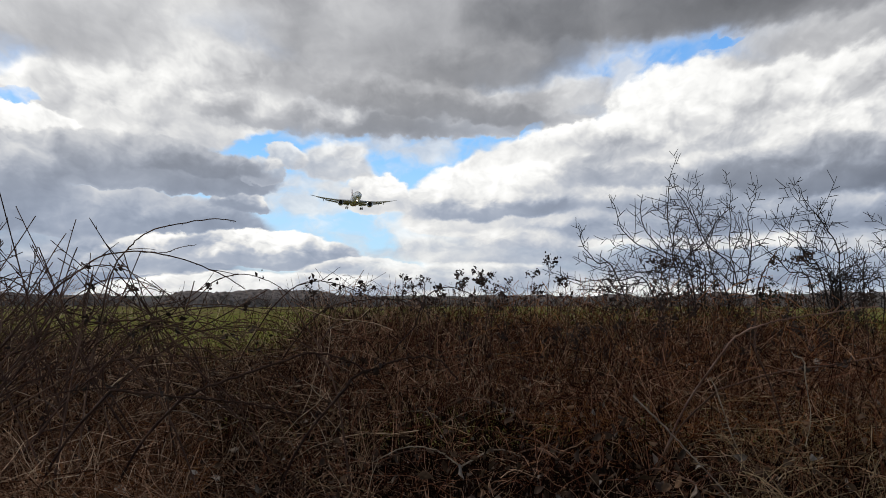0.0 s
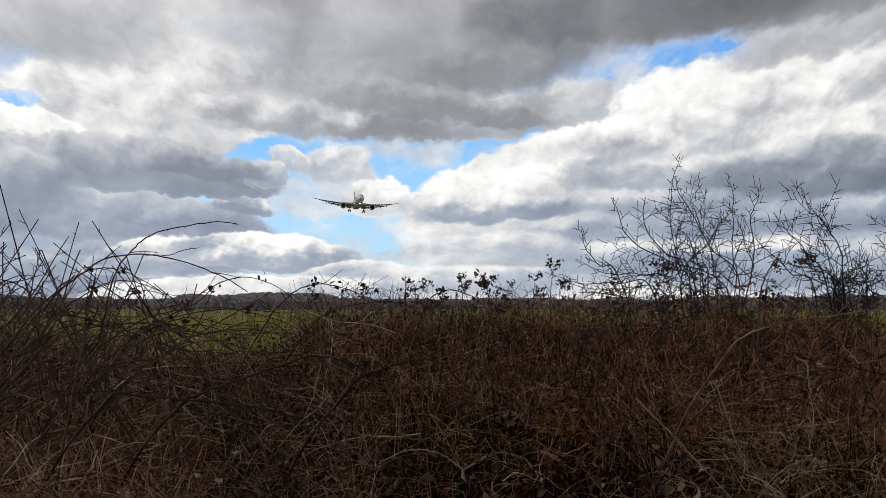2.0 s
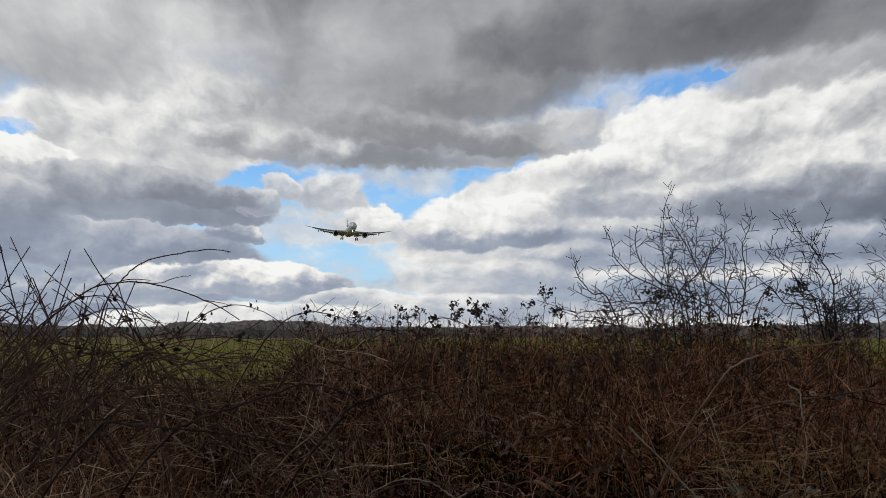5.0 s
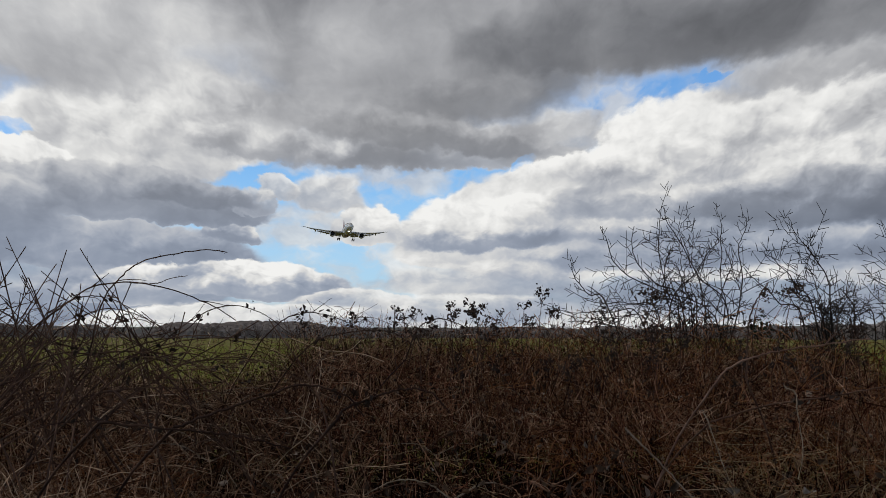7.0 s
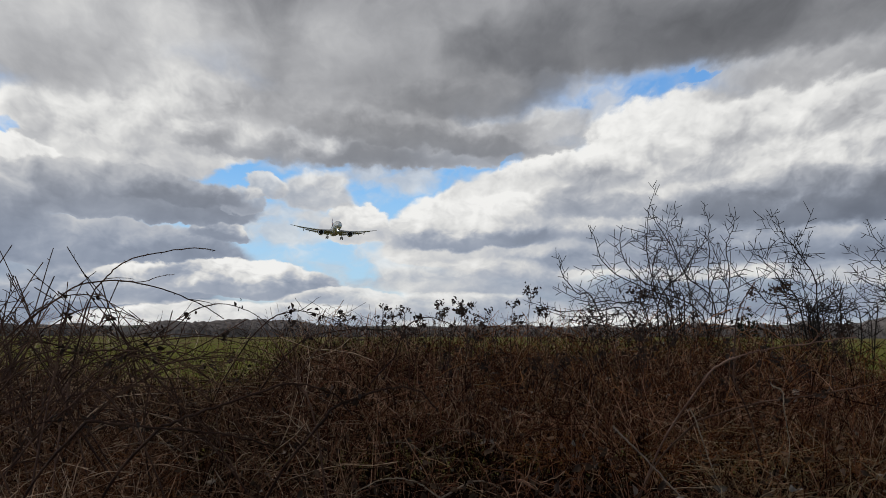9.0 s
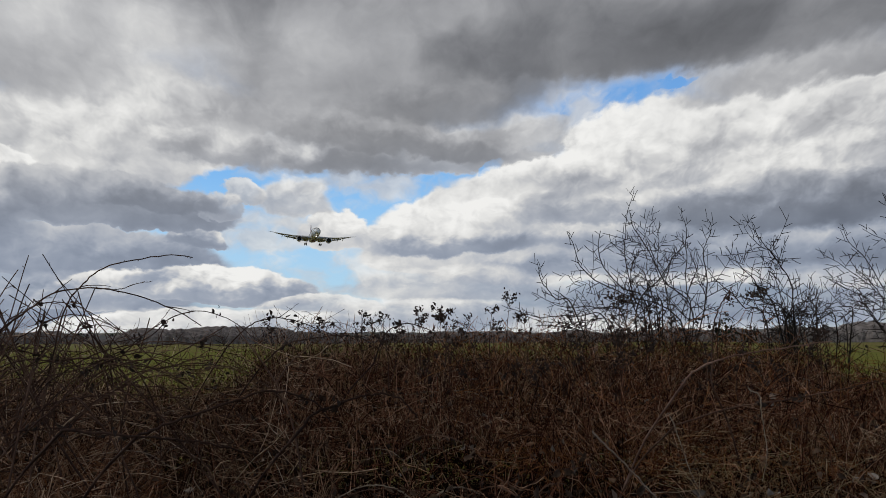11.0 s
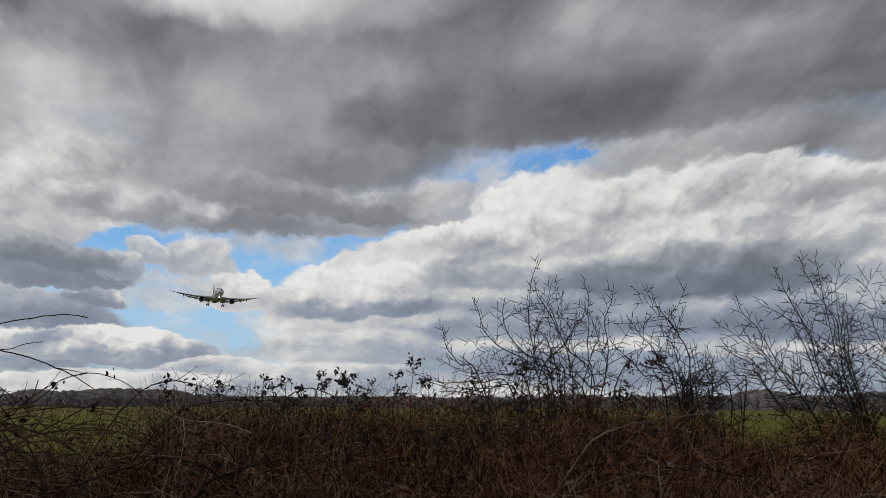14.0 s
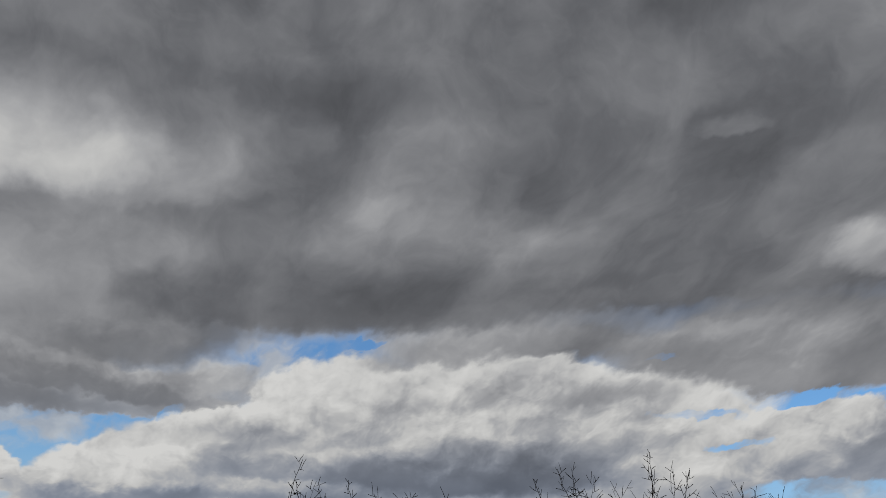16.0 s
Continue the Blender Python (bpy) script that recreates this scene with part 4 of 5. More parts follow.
def sprigs(line, rad, bag, gap, first, reach=1.0):
    """Short forked twigs set alternately along a limb, longest in its middle."""
    step = np.linalg.norm(np.diff(line, axis=0), axis=1)
    run = np.concatenate([[0], np.cumsum(step)])
    way = rng.choice((-1.0, 1.0))
    at = run[first]
    while at < run[-1] - 0.01:
        j = min(len(line) - 2, int(np.searchsorted(run, at)))
        t = (line[j + 1] - line[j]) / np.linalg.norm(line[j + 1] - line[j])
        side = np.cross(t, rng.normal(size=3) * np.array([0.4, 0.15, 0.4]) + np.array([0, way, 0]))
        side /= np.linalg.norm(side)
        way = -way
        left = (run[-1] - at) / run[-1]
        long = rng.uniform(0.020, 0.045) + rng.gamma(1.5, 0.16) * left * (1.0 - 0.5 * left)
        long = min(long, 0.26) * reach
        w = wander(line[j][None], (t * 0.5 + side * 0.9 + np.array([0, 0, 0.15]))[None], np.array([long]), 7, 0.22, 0.25)[0]
        w[0] = line[j]
        r = np.linspace(min(rad[j] * 0.8, 0.0021), 0.0013, 7)
        bag.append((w, r))
        flip = way
        for k in range(int(long / 0.032)):
            i = 1 + (k * 2 + 1) % 5
            d = (w[i + 1] - w[i]) / np.linalg.norm(w[i + 1] - w[i])
            out = np.cross(d, rng.normal(size=3) * 0.4 + np.array([0, flip, 0]))
            flip = -flip
            q = wander(w[i][None], (d * 0.5 + out * 0.95 + np.array([0, 0, 0.12]))[None], np.array([rng.uniform(0.02, 0.07)]), 7, 0.25, 0.3)[0]
            bag.append((q, np.linspace(0.0016, 0.0011, 7)))
        at += rng.uniform(0.6, 1.4) * gap


def limbed_shrub(az, r, limbs, label, thick=0.0032, gap=0.036, more=0, caught=(), reach=1.0):
    """A shrub whose limbs follow given bearings and heights, each from the common foot."""
    ob = new("bare_shrub")
    base = spot(az, 0, r)
    base[2] = 0.0
    ob.location = base
    bag = []
    extra = []
    for _ in range(more):
        l = limbs[int(rng.integers(len(limbs)))]
        da, f = rng.normal() * 1.1, rng.uniform(0.5, 0.9)
        extra.append([(a + da * (0.4 + 0.6 * k / len(l)), e * f) for k, (a, e) in enumerate(l)])
    grown = []
    for limb in list(limbs) + extra:
        far, tilt = r + rng.uniform(-0.22, 0.22), rng.uniform(-0.3, 0.3)
        pts = [spot(a, e, far + tilt * k / len(limb)) - base for k, (a, e) in enumerate(limb)]
        if limb[0][1] < 1.9 or not grown:
            root = np.array([rng.uniform(-0.1, 0.1), rng.uniform(-0.1, 0.1), 0.0])
            low = root + (pts[0] - root) * np.array([0.45, 0.45, 0.62])
            line, girth = spline([root, low] + pts, 34), thick * rng.uniform(0.8, 1.1)
        else:
            # forks off the limb that passes nearest below
            every = np.vstack(grown)
            every = every[every[:, 2] < pts[0][2] - 0.01]
            start = every[int(np.argmin(np.linalg.norm((every - pts[0]) * np.array([1, 1, 0.6]), axis=1)))]
            line, girth = spline([start] + pts, 34), thick * rng.uniform(0.5, 0.65)
        sway = np.cumsum(rng.normal(size=(34, 3)) * 0.0022, axis=0)
        line = line + (sway - np.linspace(0, 1, 34)[:, None] * sway[-1])
        grown.append(line)
        first = int(np.argmin(np.linalg.norm(line - pts[0], axis=1)))
        rad = np.concatenate([np.full(first, 1.0), np.linspace(1.0, 0.42, 34 - first)]) * girth
        part("stem", tubes(line[None], rad[None], 6), M_TWIG, ob)
        sprigs(line, rad, bag, gap, max(1, first - 4), reach)
    w = np.array([b[0] for b in bag])
    rr = np.array([b[1] for b in bag])
    tagged(part("twigs", tubes(w, rr, 4), M_TWIG, ob, "fine forked leafless twigs"), kind="stuff")
    for a, e in caught:
        c = spot(a, e, r - 0.2) - base + rng.normal(size=(14, 3)) * np.array([0.022, 0.02, 0.011])
        tagged(part("leaf_cluster", leaf_shapes(c, rng.uniform(0.007, 0.014, 14)), M_HEAD, ob, "withered dark leaves caught in the twigs"), kind="stuff")
    tagged(ob, label, "shrub", "bare shrubs in the hedge")


def shrub(az, r, tips, label, thick=0.0058, spread=1.0, stiff=0.6, foot=0.12, gap=0.066, neck=0.16, neck_height=1.42, caught=(), second_share=0.5):
    """A shrub of several stems that rise together and fan out to their tips (bearing and height)."""
    ob = new("bare_shrub")
    base = spot(az, 0, r)
    base[2] = 0.0
    ob.location = base
    bag = []
    second = [(a + rng.normal() * 1.0, e * rng.uniform(0.45, 0.9)) for a, e in tips if rng.uniform() < second_share]
    for a, e in list(tips) + second:
        tip = spot(a, e, r + rng.uniform(-0.35, 0.35)) - base
        start = np.array([rng.uniform(-foot, foot), rng.uniform(-foot, foot), 0.0])
        up = np.array([tip[0] * neck + rng.uniform(-0.06, 0.06), tip[1] * neck, min(neck_height, tip[2] * 0.7)])
        mid = up + (tip - up) * 0.5 + np.array([(tip[0] - up[0]) * 0.12, 0, -0.02]) + rng.normal(size=3) * 0.03
        line = spline([start, up * np.array([0.6, 0.6, 0.55]), up, mid, tip], 26)
        line[1:-1] += rng.normal(size=(24, 3)) * 0.006
        rad = np.linspace(thick * rng.uniform(0.8, 1.2), 0.0016, 26)
        part("stem", tubes(line[None], rad[None], 6), M_TWIG, ob)
        twig_tree(line, rad, 0, bag, spread, stiff, gap)
    w = np.array([b[0] for b in bag])
    rr = np.array([b[1] for b in bag])
    tagged(part("twigs", tubes(w, rr, 4), M_TWIG, ob, "fine forked leafless twigs"), kind="stuff")
    for a, e in caught:
        c = spot(a, e, r - 0.2) - base + rng.normal(size=(14, 3)) * np.array([0.022, 0.02, 0.011])
        tagged(part("leaf_cluster", leaf_shapes(c, rng.uniform(0.007, 0.014, 14)), M_HEAD, ob, "withered dark leaves caught in the twigs"), kind="stuff")
    tagged(ob, label, "shrub", "bare shrubs in the hedge")


def briar(az, r, tips, label):
    """A bush of straight crossing shoots with short spurs, each shoot with its own foot."""
    ob = new("thorn_bush")
    base = spot(az, 0, r)
    base[2] = 0.0
    ob.location = base
    bag = []
    more = [(rng.uniform(az - 2.5, az + 6), rng.uniform(-0.5, 3.6)) for _ in range(int(1.35 * len(tips)))]
    for a, e in list(tips) + more:
        far = r + rng.uniform(-0.5, 0.5)
        tip = spot(a, e, far) - base
        foot = spot(a + rng.normal() * 9.0 - 1.5, 0, far + rng.uniform(-0.3, 0.3)) - base
        foot[2] = hedge_top(*(foot + base)[:2]) - 0.12
        bow = (foot + tip) * 0.5 + rng.normal(size=3) * np.array([0.07, 0.04, 0.03])
        line = spline([foot, bow, tip], 20)
        rad = np.linspace(rng.uniform(0.0021, 0.0034), 0.0014, 20)
        part("shoot", tubes(line[None], rad[None], 6), M_CANE, ob)
        for _ in range(9):
            j = int(rng.integers(7, 19))
            head = (line[j] - line[j - 1]) / np.linalg.norm(line[j] - line[j - 1]) * 0.7 + rng.normal(size=3) * 0.6
            bag.append((wander(line[j][None], head[None], np.array([rng.uniform(0.012, 0.05)]), 5, 0.4)[0], np.linspace(0.0014, 0.0007, 5)))
        for _ in range(2):
            j = int(rng.integers(7, 14))
            head = (line[j] - line[j - 1]) / np.linalg.norm(line[j] - line[j - 1]) + rng.normal(size=3) * 0.45
            side = wander(line[j][None], head[None], np.array([rng.uniform(0.08, 0.17)]), 9, 0.6)
            part("side_shoot", tubes(side, np.linspace(0.0022, 0.001, 9)[None], 5), M_CANE, ob)
    w = np.array([b[0] for b in bag])
    rr = np.array([b[1] for b in bag])
    tagged(part("spurs", tubes(w, rr, 4), M_CANE, ob, "short thorny spurs"), kind="stuff")
    tagged(ob, label, "bush", "thorn bushes in the hedge")


def shrubs():
    limbed_shrub(15.0, 4.6, [
        [(14.5, 1.1), (13.9, 2.4), (13.4, 4.8), (13.4, 6.4), (13.5, 7.5), (13.9, 8.8)],
        [(17.1, 1.2), (15.6, 3.5), (14.6, 5.2), (13.8, 6.7), (13.6, 7.6)],
        [(16.6, 0.7), (13.1, 2.8), (11.5, 3.6), (10.5, 4.5), (10.2, 5.8), (9.9, 6.5)],
        [(14.6, 1.7), (13.1, 3.2), (12.2, 4.1), (11.8, 5.3), (11.9, 6.5)],
        [(17.0, 1.2), (16.7, 3.1), (16.8, 5.2), (16.9, 6.3), (16.6, 7.7)],
        [(17.8, 1.8), (18.0, 3.9), (17.9, 5.4), (18.3, 6.4), (18.1, 7.0)],
        [(17.9, 2.3), (17.4, 3.6), (17.0, 5.0), (16.4, 6.3)],
        [(15.6, 3.0), (15.1, 4.7), (15.3, 6.0), (15.0, 7.1)],
        [(14.9, 4.9), (14.3, 6.5), (14.8, 7.6)],
        [(10.4, 1.4), (9.2, 2.4), (8.4, 3.5), (8.1, 4.7)],
        [(13.1, 1.1), (11.5, 2.0), (9.6, 2.0), (7.8, 2.9)],
        [(13.8, 1.2), (15.3, 3.6), (16.2, 4.9), (16.7, 5.7)],
        [(15.2, 1.2), (14.8, 2.7), (14.2, 4.1), (12.5, 5.8)],
        [(11.7, 2.0), (11.3, 3.2), (9.6, 4.0)],
        [(16.0, 1.2), (15.7, 3.0), (15.9, 4.6), (16.1, 5.3)]], "leafless dark shrub with spreading forked twigs", more=6, caught=[(12.4, 2.6), (13.2, 2.5), (14.9, 1.9), (17.7, 1.3), (10.2, 1.5)])
    limbed_shrub(22.8, 4.5, [
        [(22.6, 1.8), (22.4, 3.2), (21.8, 4.3), (21.1, 5.4), (20.7, 6.3), (20.5, 6.8)],
        [(21.8, 4.4), (21.1, 5.1), (20.2, 5.9), (19.9, 6.9)],
        [(21.7, 1.2), (20.8, 2.4), (20.3, 3.4), (19.7, 4.2), (19.5, 4.8)],
        [(22.3, 1.9), (21.7, 3.5), (21.2, 4.4), (20.9, 5.0)],
        [(21.6, 4.7), (21.6, 5.1), (21.8, 5.7)],
        [(22.1, 1.2), (21.4, 2.0), (20.2, 2.3), (19.3, 2.7)]], "slender leafless shrub leaning to one side", more=3, caught=[(20.8, 2.8), (20.2, 2.6)])
    limbed_shrub(24.0, 4.8, [
        [(22.9, 0.5), (23.1, 1.9), (22.9, 3.4)],
        [(22.3, 1.0), (23.6, 2.3), (24.0, 3.0)],
        [(25.6, 1.0), (25.1, 1.9), (24.2, 3.2)],
        [(23.8, 0.7), (23.4, 2.4), (23.6, 3.5)]], "low leafless thicket shrub with thin stems", 0.0026, more=9)
    limbed_shrub(34.5, 4.7, [
        [(31.3, -0.9), (30.7, 1.4), (30.3, 4.5), (29.9, 7.1), (29.6, 8.6)],
        [(29.1, -0.1), (28.0, 1.5), (26.7, 4.1), (25.7, 5.4), (25.3, 6.4)],
        [(29.8, 0.2), (28.7, 3.6), (27.9, 5.0), (26.3, 6.1)],
        [(28.4, 0.9), (27.0, 2.4), (25.5, 3.8), (24.1, 4.9)],
        [(31.0, 0.8), (30.7, 3.0), (30.4, 5.1), (29.4, 6.7), (28.8, 8.5)],
        [(31.2, 2.0), (30.8, 4.5), (30.7, 6.6), (30.9, 8.1)],
        [(31.4, 1.8), (31.3, 4.5), (31.0, 5.8)],
        [(32.4, 2.5), (32.9, 4.4), (32.5, 5.8), (31.9, 7.4)],
        [(33.0, 1.6), (33.6, 4.5), (34.2, 7.2), (34.1, 9.4)],
        [(33.4, 1.2), (34.2, 4.0), (35.2, 6.6), (35.4, 8.5)],
        [(34.0, 1.4), (35.2, 4.2), (36.3, 8.4)],
        [(30.0, 1.0), (29.3, 3.7), (28.4, 5.6), (27.4, 8.0)],
        [(26.5, 1.5), (26.1, 2.6), (24.5, 3.4)],
        [(30.6, 1.1), (29.7, 3.0), (28.8, 4.8), (27.9, 6.7)]], "large leafless shrub with many arching grey stems", 0.0029, gap=0.030, more=9, reach=1.2)
    shrub(39.5, 4.7, [(38, 6.8), (39, 7.5), (40.3, 6.3), (41.5, 6.8), (37.2, 5), (43, 6), (42, 4.6), (45, 5.5)], "leafless shrub with steep forked twigs beside a larger one", 0.0045, spread=0.75, gap=0.06, neck=0.4, neck_height=1.25, second_share=1.0)
    briar(-23.5, 2.9, [(-25.3, 7.1), (-24.6, 4.6), (-23.2, 4.9), (-22.4, 3.6), (-21.1, 4.8), (-20.4, 4.9), (-19.6, 3.6), (-24.8, 3.5), (-26.5, 5.5), (-22, 2.6), (-23.8, 2.9), (-24.2, 5.4), (-23, 3.2),
                        (-21.6, 4.0), (-25.6, 2.2), (-22.9, 1.4), (-20.9, 2.2), (-19.2, 2.0), (-24, 1.6), (-18.2, 1.2), (-17.0, 1.4), (-16.2, 0.9), (-14.6, 1.4), (-13.6, 1.2), (-9.8, 1.0), (-10.4, 0.9)], "leafless thorn bush with straight dark crossing shoots")
    briar(-30, 3.2, [(-28.5, 5.5), (-30, 6.5), (-31.5, 5.5), (-33, 6), (-27.5, 6), (-29, 4)], "leafless thorn bush at the hedge end")


thicket()
canes()
seed_heads()
shrubs()


# ---- aircraft ----
M_WHITE = material("white_aircraft_paint", lambda n, at: n.ramp(n.noise(at, 0.6, 5), [(0.3, (0.62, 0.62, 0.61)), (0.6, (0.76, 0.76, 0.75))]), 0.35, spec=0.5)
M_GREY = material("grey_wing_paint", lambda n, at: n.ramp(n.noise(at, 0.5, 5), [(0.3, (0.30, 0.31, 0.32)), (0.6, (0.40, 0.41, 0.42))]), 0.45, spec=0.5)
M_METAL = material("bare_metal_lip", lambda n, at: n.ramp(n.noise(at, 3, 3), [(0.3, (0.55, 0.55, 0.56)), (0.7, (0.7, 0.7, 0.71))]), 0.3, 1.0)
M_DARK = material("dark_fan_and_tyre", lambda n, at: n.ramp(n.noise(at, 2, 3), [(0.3, (0.012, 0.012, 0.013)), (0.7, (0.035, 0.035, 0.036))]), 0.6)
M_MAROON = material("maroon_livery", lambda n, at: n.ramp(n.noise(at, 0.7, 3), [(0.3, (0.13, 0.02, 0.045)), (0.7, (0.18, 0.03, 0.06))]), 0.4, spec=0.5)
M_GLASS = material("cockpit_glass", lambda n, at: n.ramp(n.noise(at, 1, 2), [(0.3, (0.01, 0.012, 0.015)), (0.7, (0.02, 0.022, 0.026))]), 0.08, spec=0.6)


def lamp_glass():
    m = bpy.data.materials.new("lit_landing_light")
    m.use_nodes = True
    n = Nodes(m.node_tree)
    e = n.put("ShaderNodeEmission", Color=(1.0, 0.93, 0.80, 1.0), Strength=14.0)
    n.tree.links.new(e.outputs[0], n.put("ShaderNodeOutputMaterial").inputs[0])
    return m


M_LAMP = lamp_glass()


def loft(sections, caps=True):
    """Skin over rings of equal length, closed at both ends: vertices and quads."""
    s = np.asarray(sections, float)
    m, n, _ = s.shape
    idx = np.arange(m * n).reshape(m, n)
    nxt = np.roll(idx, -1, axis=1)
    quads = np.stack([idx[:-1], nxt[:-1], nxt[1:], idx[1:]], -1).reshape(-1, 4)
    v = s.reshape(-1, 3)
    ends = []
    for row in (0, m - 1) if caps else ():
        c = len(v)
        v = np.vstack([v, s[row].mean(0)])
        for k in range(n):
            a, b = idx[row, k], idx[row, (k + 1) % n]
            ends.append((a, b, c, c) if row else (b, a, c, c))
    return v, np.array([(a, b, c, d) for a, b, c, d in quads]), [(a, b, c) for a, b, c, _ in ends]


def loft_part(name, sections, mat, parent, label="", caps=True):
    v, quads, tris = loft(sections, caps)
    me = bpy.data.meshes.new(name)
    me.from_pydata([tuple(p) for p in v], [], [tuple(int(i) for i in q) for q in quads] + [tuple(int(i) for i in t) for t in tris])
    me.update()
    bm = bmesh.new()
    bm.from_mesh(me)
    bmesh.ops.recalc_face_normals(bm, faces=bm.faces)
    bm.to_mesh(me)
    bm.free()
    for f in me.polygons:
        f.use_smooth = True
    return part(name, me, mat, parent, label)


def ring(x, y, z, rx, rz, n=28):
    a = np.arange(n) * 2 * np.pi / n
    return np.stack([x + rx * np.cos(a), np.full(n, y), z + rz * np.sin(a)], 1)


def foil(x, y, z, chord, thick, droop=0.0, n=16):
    """An aerofoil cut at span x with its nose at y: round nose, thin tail."""
    a = np.arange(n) * 2 * np.pi / n
    u = 0.5 * (1 - np.cos(a))
    h = thick * chord * 2.6 * np.sqrt(np.clip(u, 0, 1)) * (1 - u) * np.sign(np.sin(a)) * 0.75 + 0.004
    return np.stack([np.full(n, x), y - u * chord, z + h - droop * u * chord], 1)


def wheel(parent, x, y, z, radius, width, label=""):
    prof = [(-0.5, 0.55), (-0.5, 0.86), (-0.36, 0.98), (0, 1.0), (0.36, 0.98), (0.5, 0.86), (0.5, 0.55)]
    a = np.arange(20) * 2 * np.pi / 20
    tyre = [np.stack([np.full(20, x + w * width), y + q * radius * np.cos(a), z + q * radius * np.sin(a)], 1) for w, q in prof]
    t = loft_part("wheel", tyre, M_DARK, parent, label)
    return t


def aircraft():
    ob = new("passenger_jet")
    # fuselage: distance back from the nose, half width, half height, centre height
    st = [(0.0, 0.05, 0.05, -0.75), (0.35, 0.75, 0.7, -0.70), (1.0, 1.25, 1.2, -0.58), (2.2, 1.85, 1.85, -0.36), (4.0, 2.45, 2.45, -0.15), (6.0, 2.78, 2.8, -0.04), (8.5, 2.88, 2.95, 0),
          (14, 2.89, 2.97, 0), (22, 2.89, 2.97, 0), (30, 2.89, 2.97, 0), (36, 2.87, 2.9, 0.05), (41, 2.6, 2.6, 0.32), (46, 2.05, 2.05, 0.82), (50, 1.45, 1.5, 1.25), (54, 0.75, 0.85, 1.7), (56.2, 0.25, 0.4, 1.95)]
    body = loft_part("fuselage", [ring(0, -d, z, w, h) for d, w, h, z in st], M_WHITE, ob)
    loft_part("belly_fairing", [ring(0, -y, -1.7, w, h, 20) for y, w, h in ((17, 0.6, 0.4), (19, 2.7, 1.3), (23, 3.35, 1.75), (29, 3.35, 1.8), (33, 2.6, 1.4), (36, 0.6, 0.4))], M_WHITE, ob, "white belly fairing with dark maroon lettering")
    # cockpit panes
    for s in (-1, 1):
        for x0, x1 in ((0.05, 0.85), (0.92, 1.65)):
            pane = []
            for x, back, z in ((x0, 2.05 + x0 * 0.55, 0.95), (x1, 2.05 + x1 * 0.75, 0.85), (x1, 3.0 + x1 * 0.5, 1.62), (x0, 2.95 + x0 * 0.3, 1.75)):
                pane.append(Vector((s * x, -back, z + 0.02)))
            bm = bmesh.new()
            lo = [bm.verts.new(p - Vector((0, 0, 0.25))) for p in pane]
            hi = [bm.verts.new(p + Vector((s * 0.02, 0.12, 0.14))) for p in pane]
            bm.faces.new(hi)
            bm.faces.new(lo[::-1])
            for k in range(4):
                bm.faces.new((lo[k], lo[(k + 1) % 4], hi[(k + 1) % 4], hi[k]))
            bmesh.ops.recalc_face_normals(bm, faces=bm.faces)
            part("cockpit_window", bm, M_GLASS, body, "dark slanted cockpit window")
    # cabin windows, each let into the side
    base = None
    for s in (-1, 1):
        for k in range(52):
            y = -8.2 - k * 0.72
            if y < -45:
                break
            w = 2.89 if y > -36 else 2.89 - (-36 - y) * 0.075
            if base is None:
                bm = bmesh.new()
                bmesh.ops.create_cube(bm, size=1)
                bmesh.ops.scale(bm, vec=(0.05, 0.28, 0.46), verts=bm.verts)
                bmesh.ops.bevel(bm, geom=bm.edges[:], offset=0.02, segments=1, affect="EDGES")
                base = part("cabin_window", bm, M_GLASS, body)
                pane = base
            else:
                pane = new("cabin_window", base.data)
                pane.parent = body
            pane.location = (s * (w * 0.982 + 0.015), y, 0.62 + (0 if y > -36 else (-36 - y) * 0.055))
    # maroon name along the side and under the belly, as plain bars
    for s in (-1, 1):
        for k in range(5):
            bm = bmesh.new()
            bmesh.ops.create_cube(bm, size=1)
            bmesh.ops.scale(bm, vec=(0.06, 1.15, 1.5), verts=bm.verts)
            bar = part("name_bar", bm, M_MAROON, body, "maroon bar of the painted name")
            bar.location = (s * 2.62, -9.5 - k * 1.75, 1.45)
            bar.rotation_euler = (0, s * radians(-27), 0)
    for k in range(5):
        bm = bmesh.new()
        bmesh.ops.create_cube(bm, size=1)
        bmesh.ops.scale(bm, vec=(2.6, 0.9, 0.06), verts=bm.verts)
        part("name_bar", bm, M_MAROON, body, "maroon bar of the painted name").location = (0, -20.5 - k * 2.6, -3.49)
    # doors
    for s in (-1, 1):
        for y in (-6.6, -42.0):
            bm = bmesh.new()
            bmesh.ops.create_cube(bm, size=1)
            bmesh.ops.scale(bm, vec=(0.08, 1.07, 1.9), verts=bm.verts)
            bmesh.ops.bevel(bm, geom=bm.edges[:], offset=0.03, segments=1, affect="EDGES")
            part("cabin_door", bm, M_WHITE, body).location = (s * (2.80 if y > -20 else 2.43), y, 0.3 if y > -20 else 0.6)
    for s in (-1, 1):
        # wing: span, nose behind the fuselage nose, chord, height
        cuts = [(1.5, 18.2, 12.6, -1.75, 0.13), (2.9, 19.1, 11.6, -1.7, 0.13), (6, 21.1, 9.2, -1.35, 0.12), (9.8, 23.4, 7.0, -0.9, 0.11), (15, 26.4, 5.3, -0.15, 0.10), (20, 29.3, 4.1, 0.75, 0.095),
                (25, 32.2, 2.9, 1.9, 0.09), (27.5, 34.0, 2.1, 2.55, 0.085), (29.2, 35.7, 1.2, 3.05, 0.08), (30.05, 36.9, 0.35, 3.3, 0.08)]
        wing = loft_part("wing", [foil(s * x, -y, z, c, t) for x, y, c, z, t in cuts], M_GREY, ob, "long grey swept wing curving upwards")
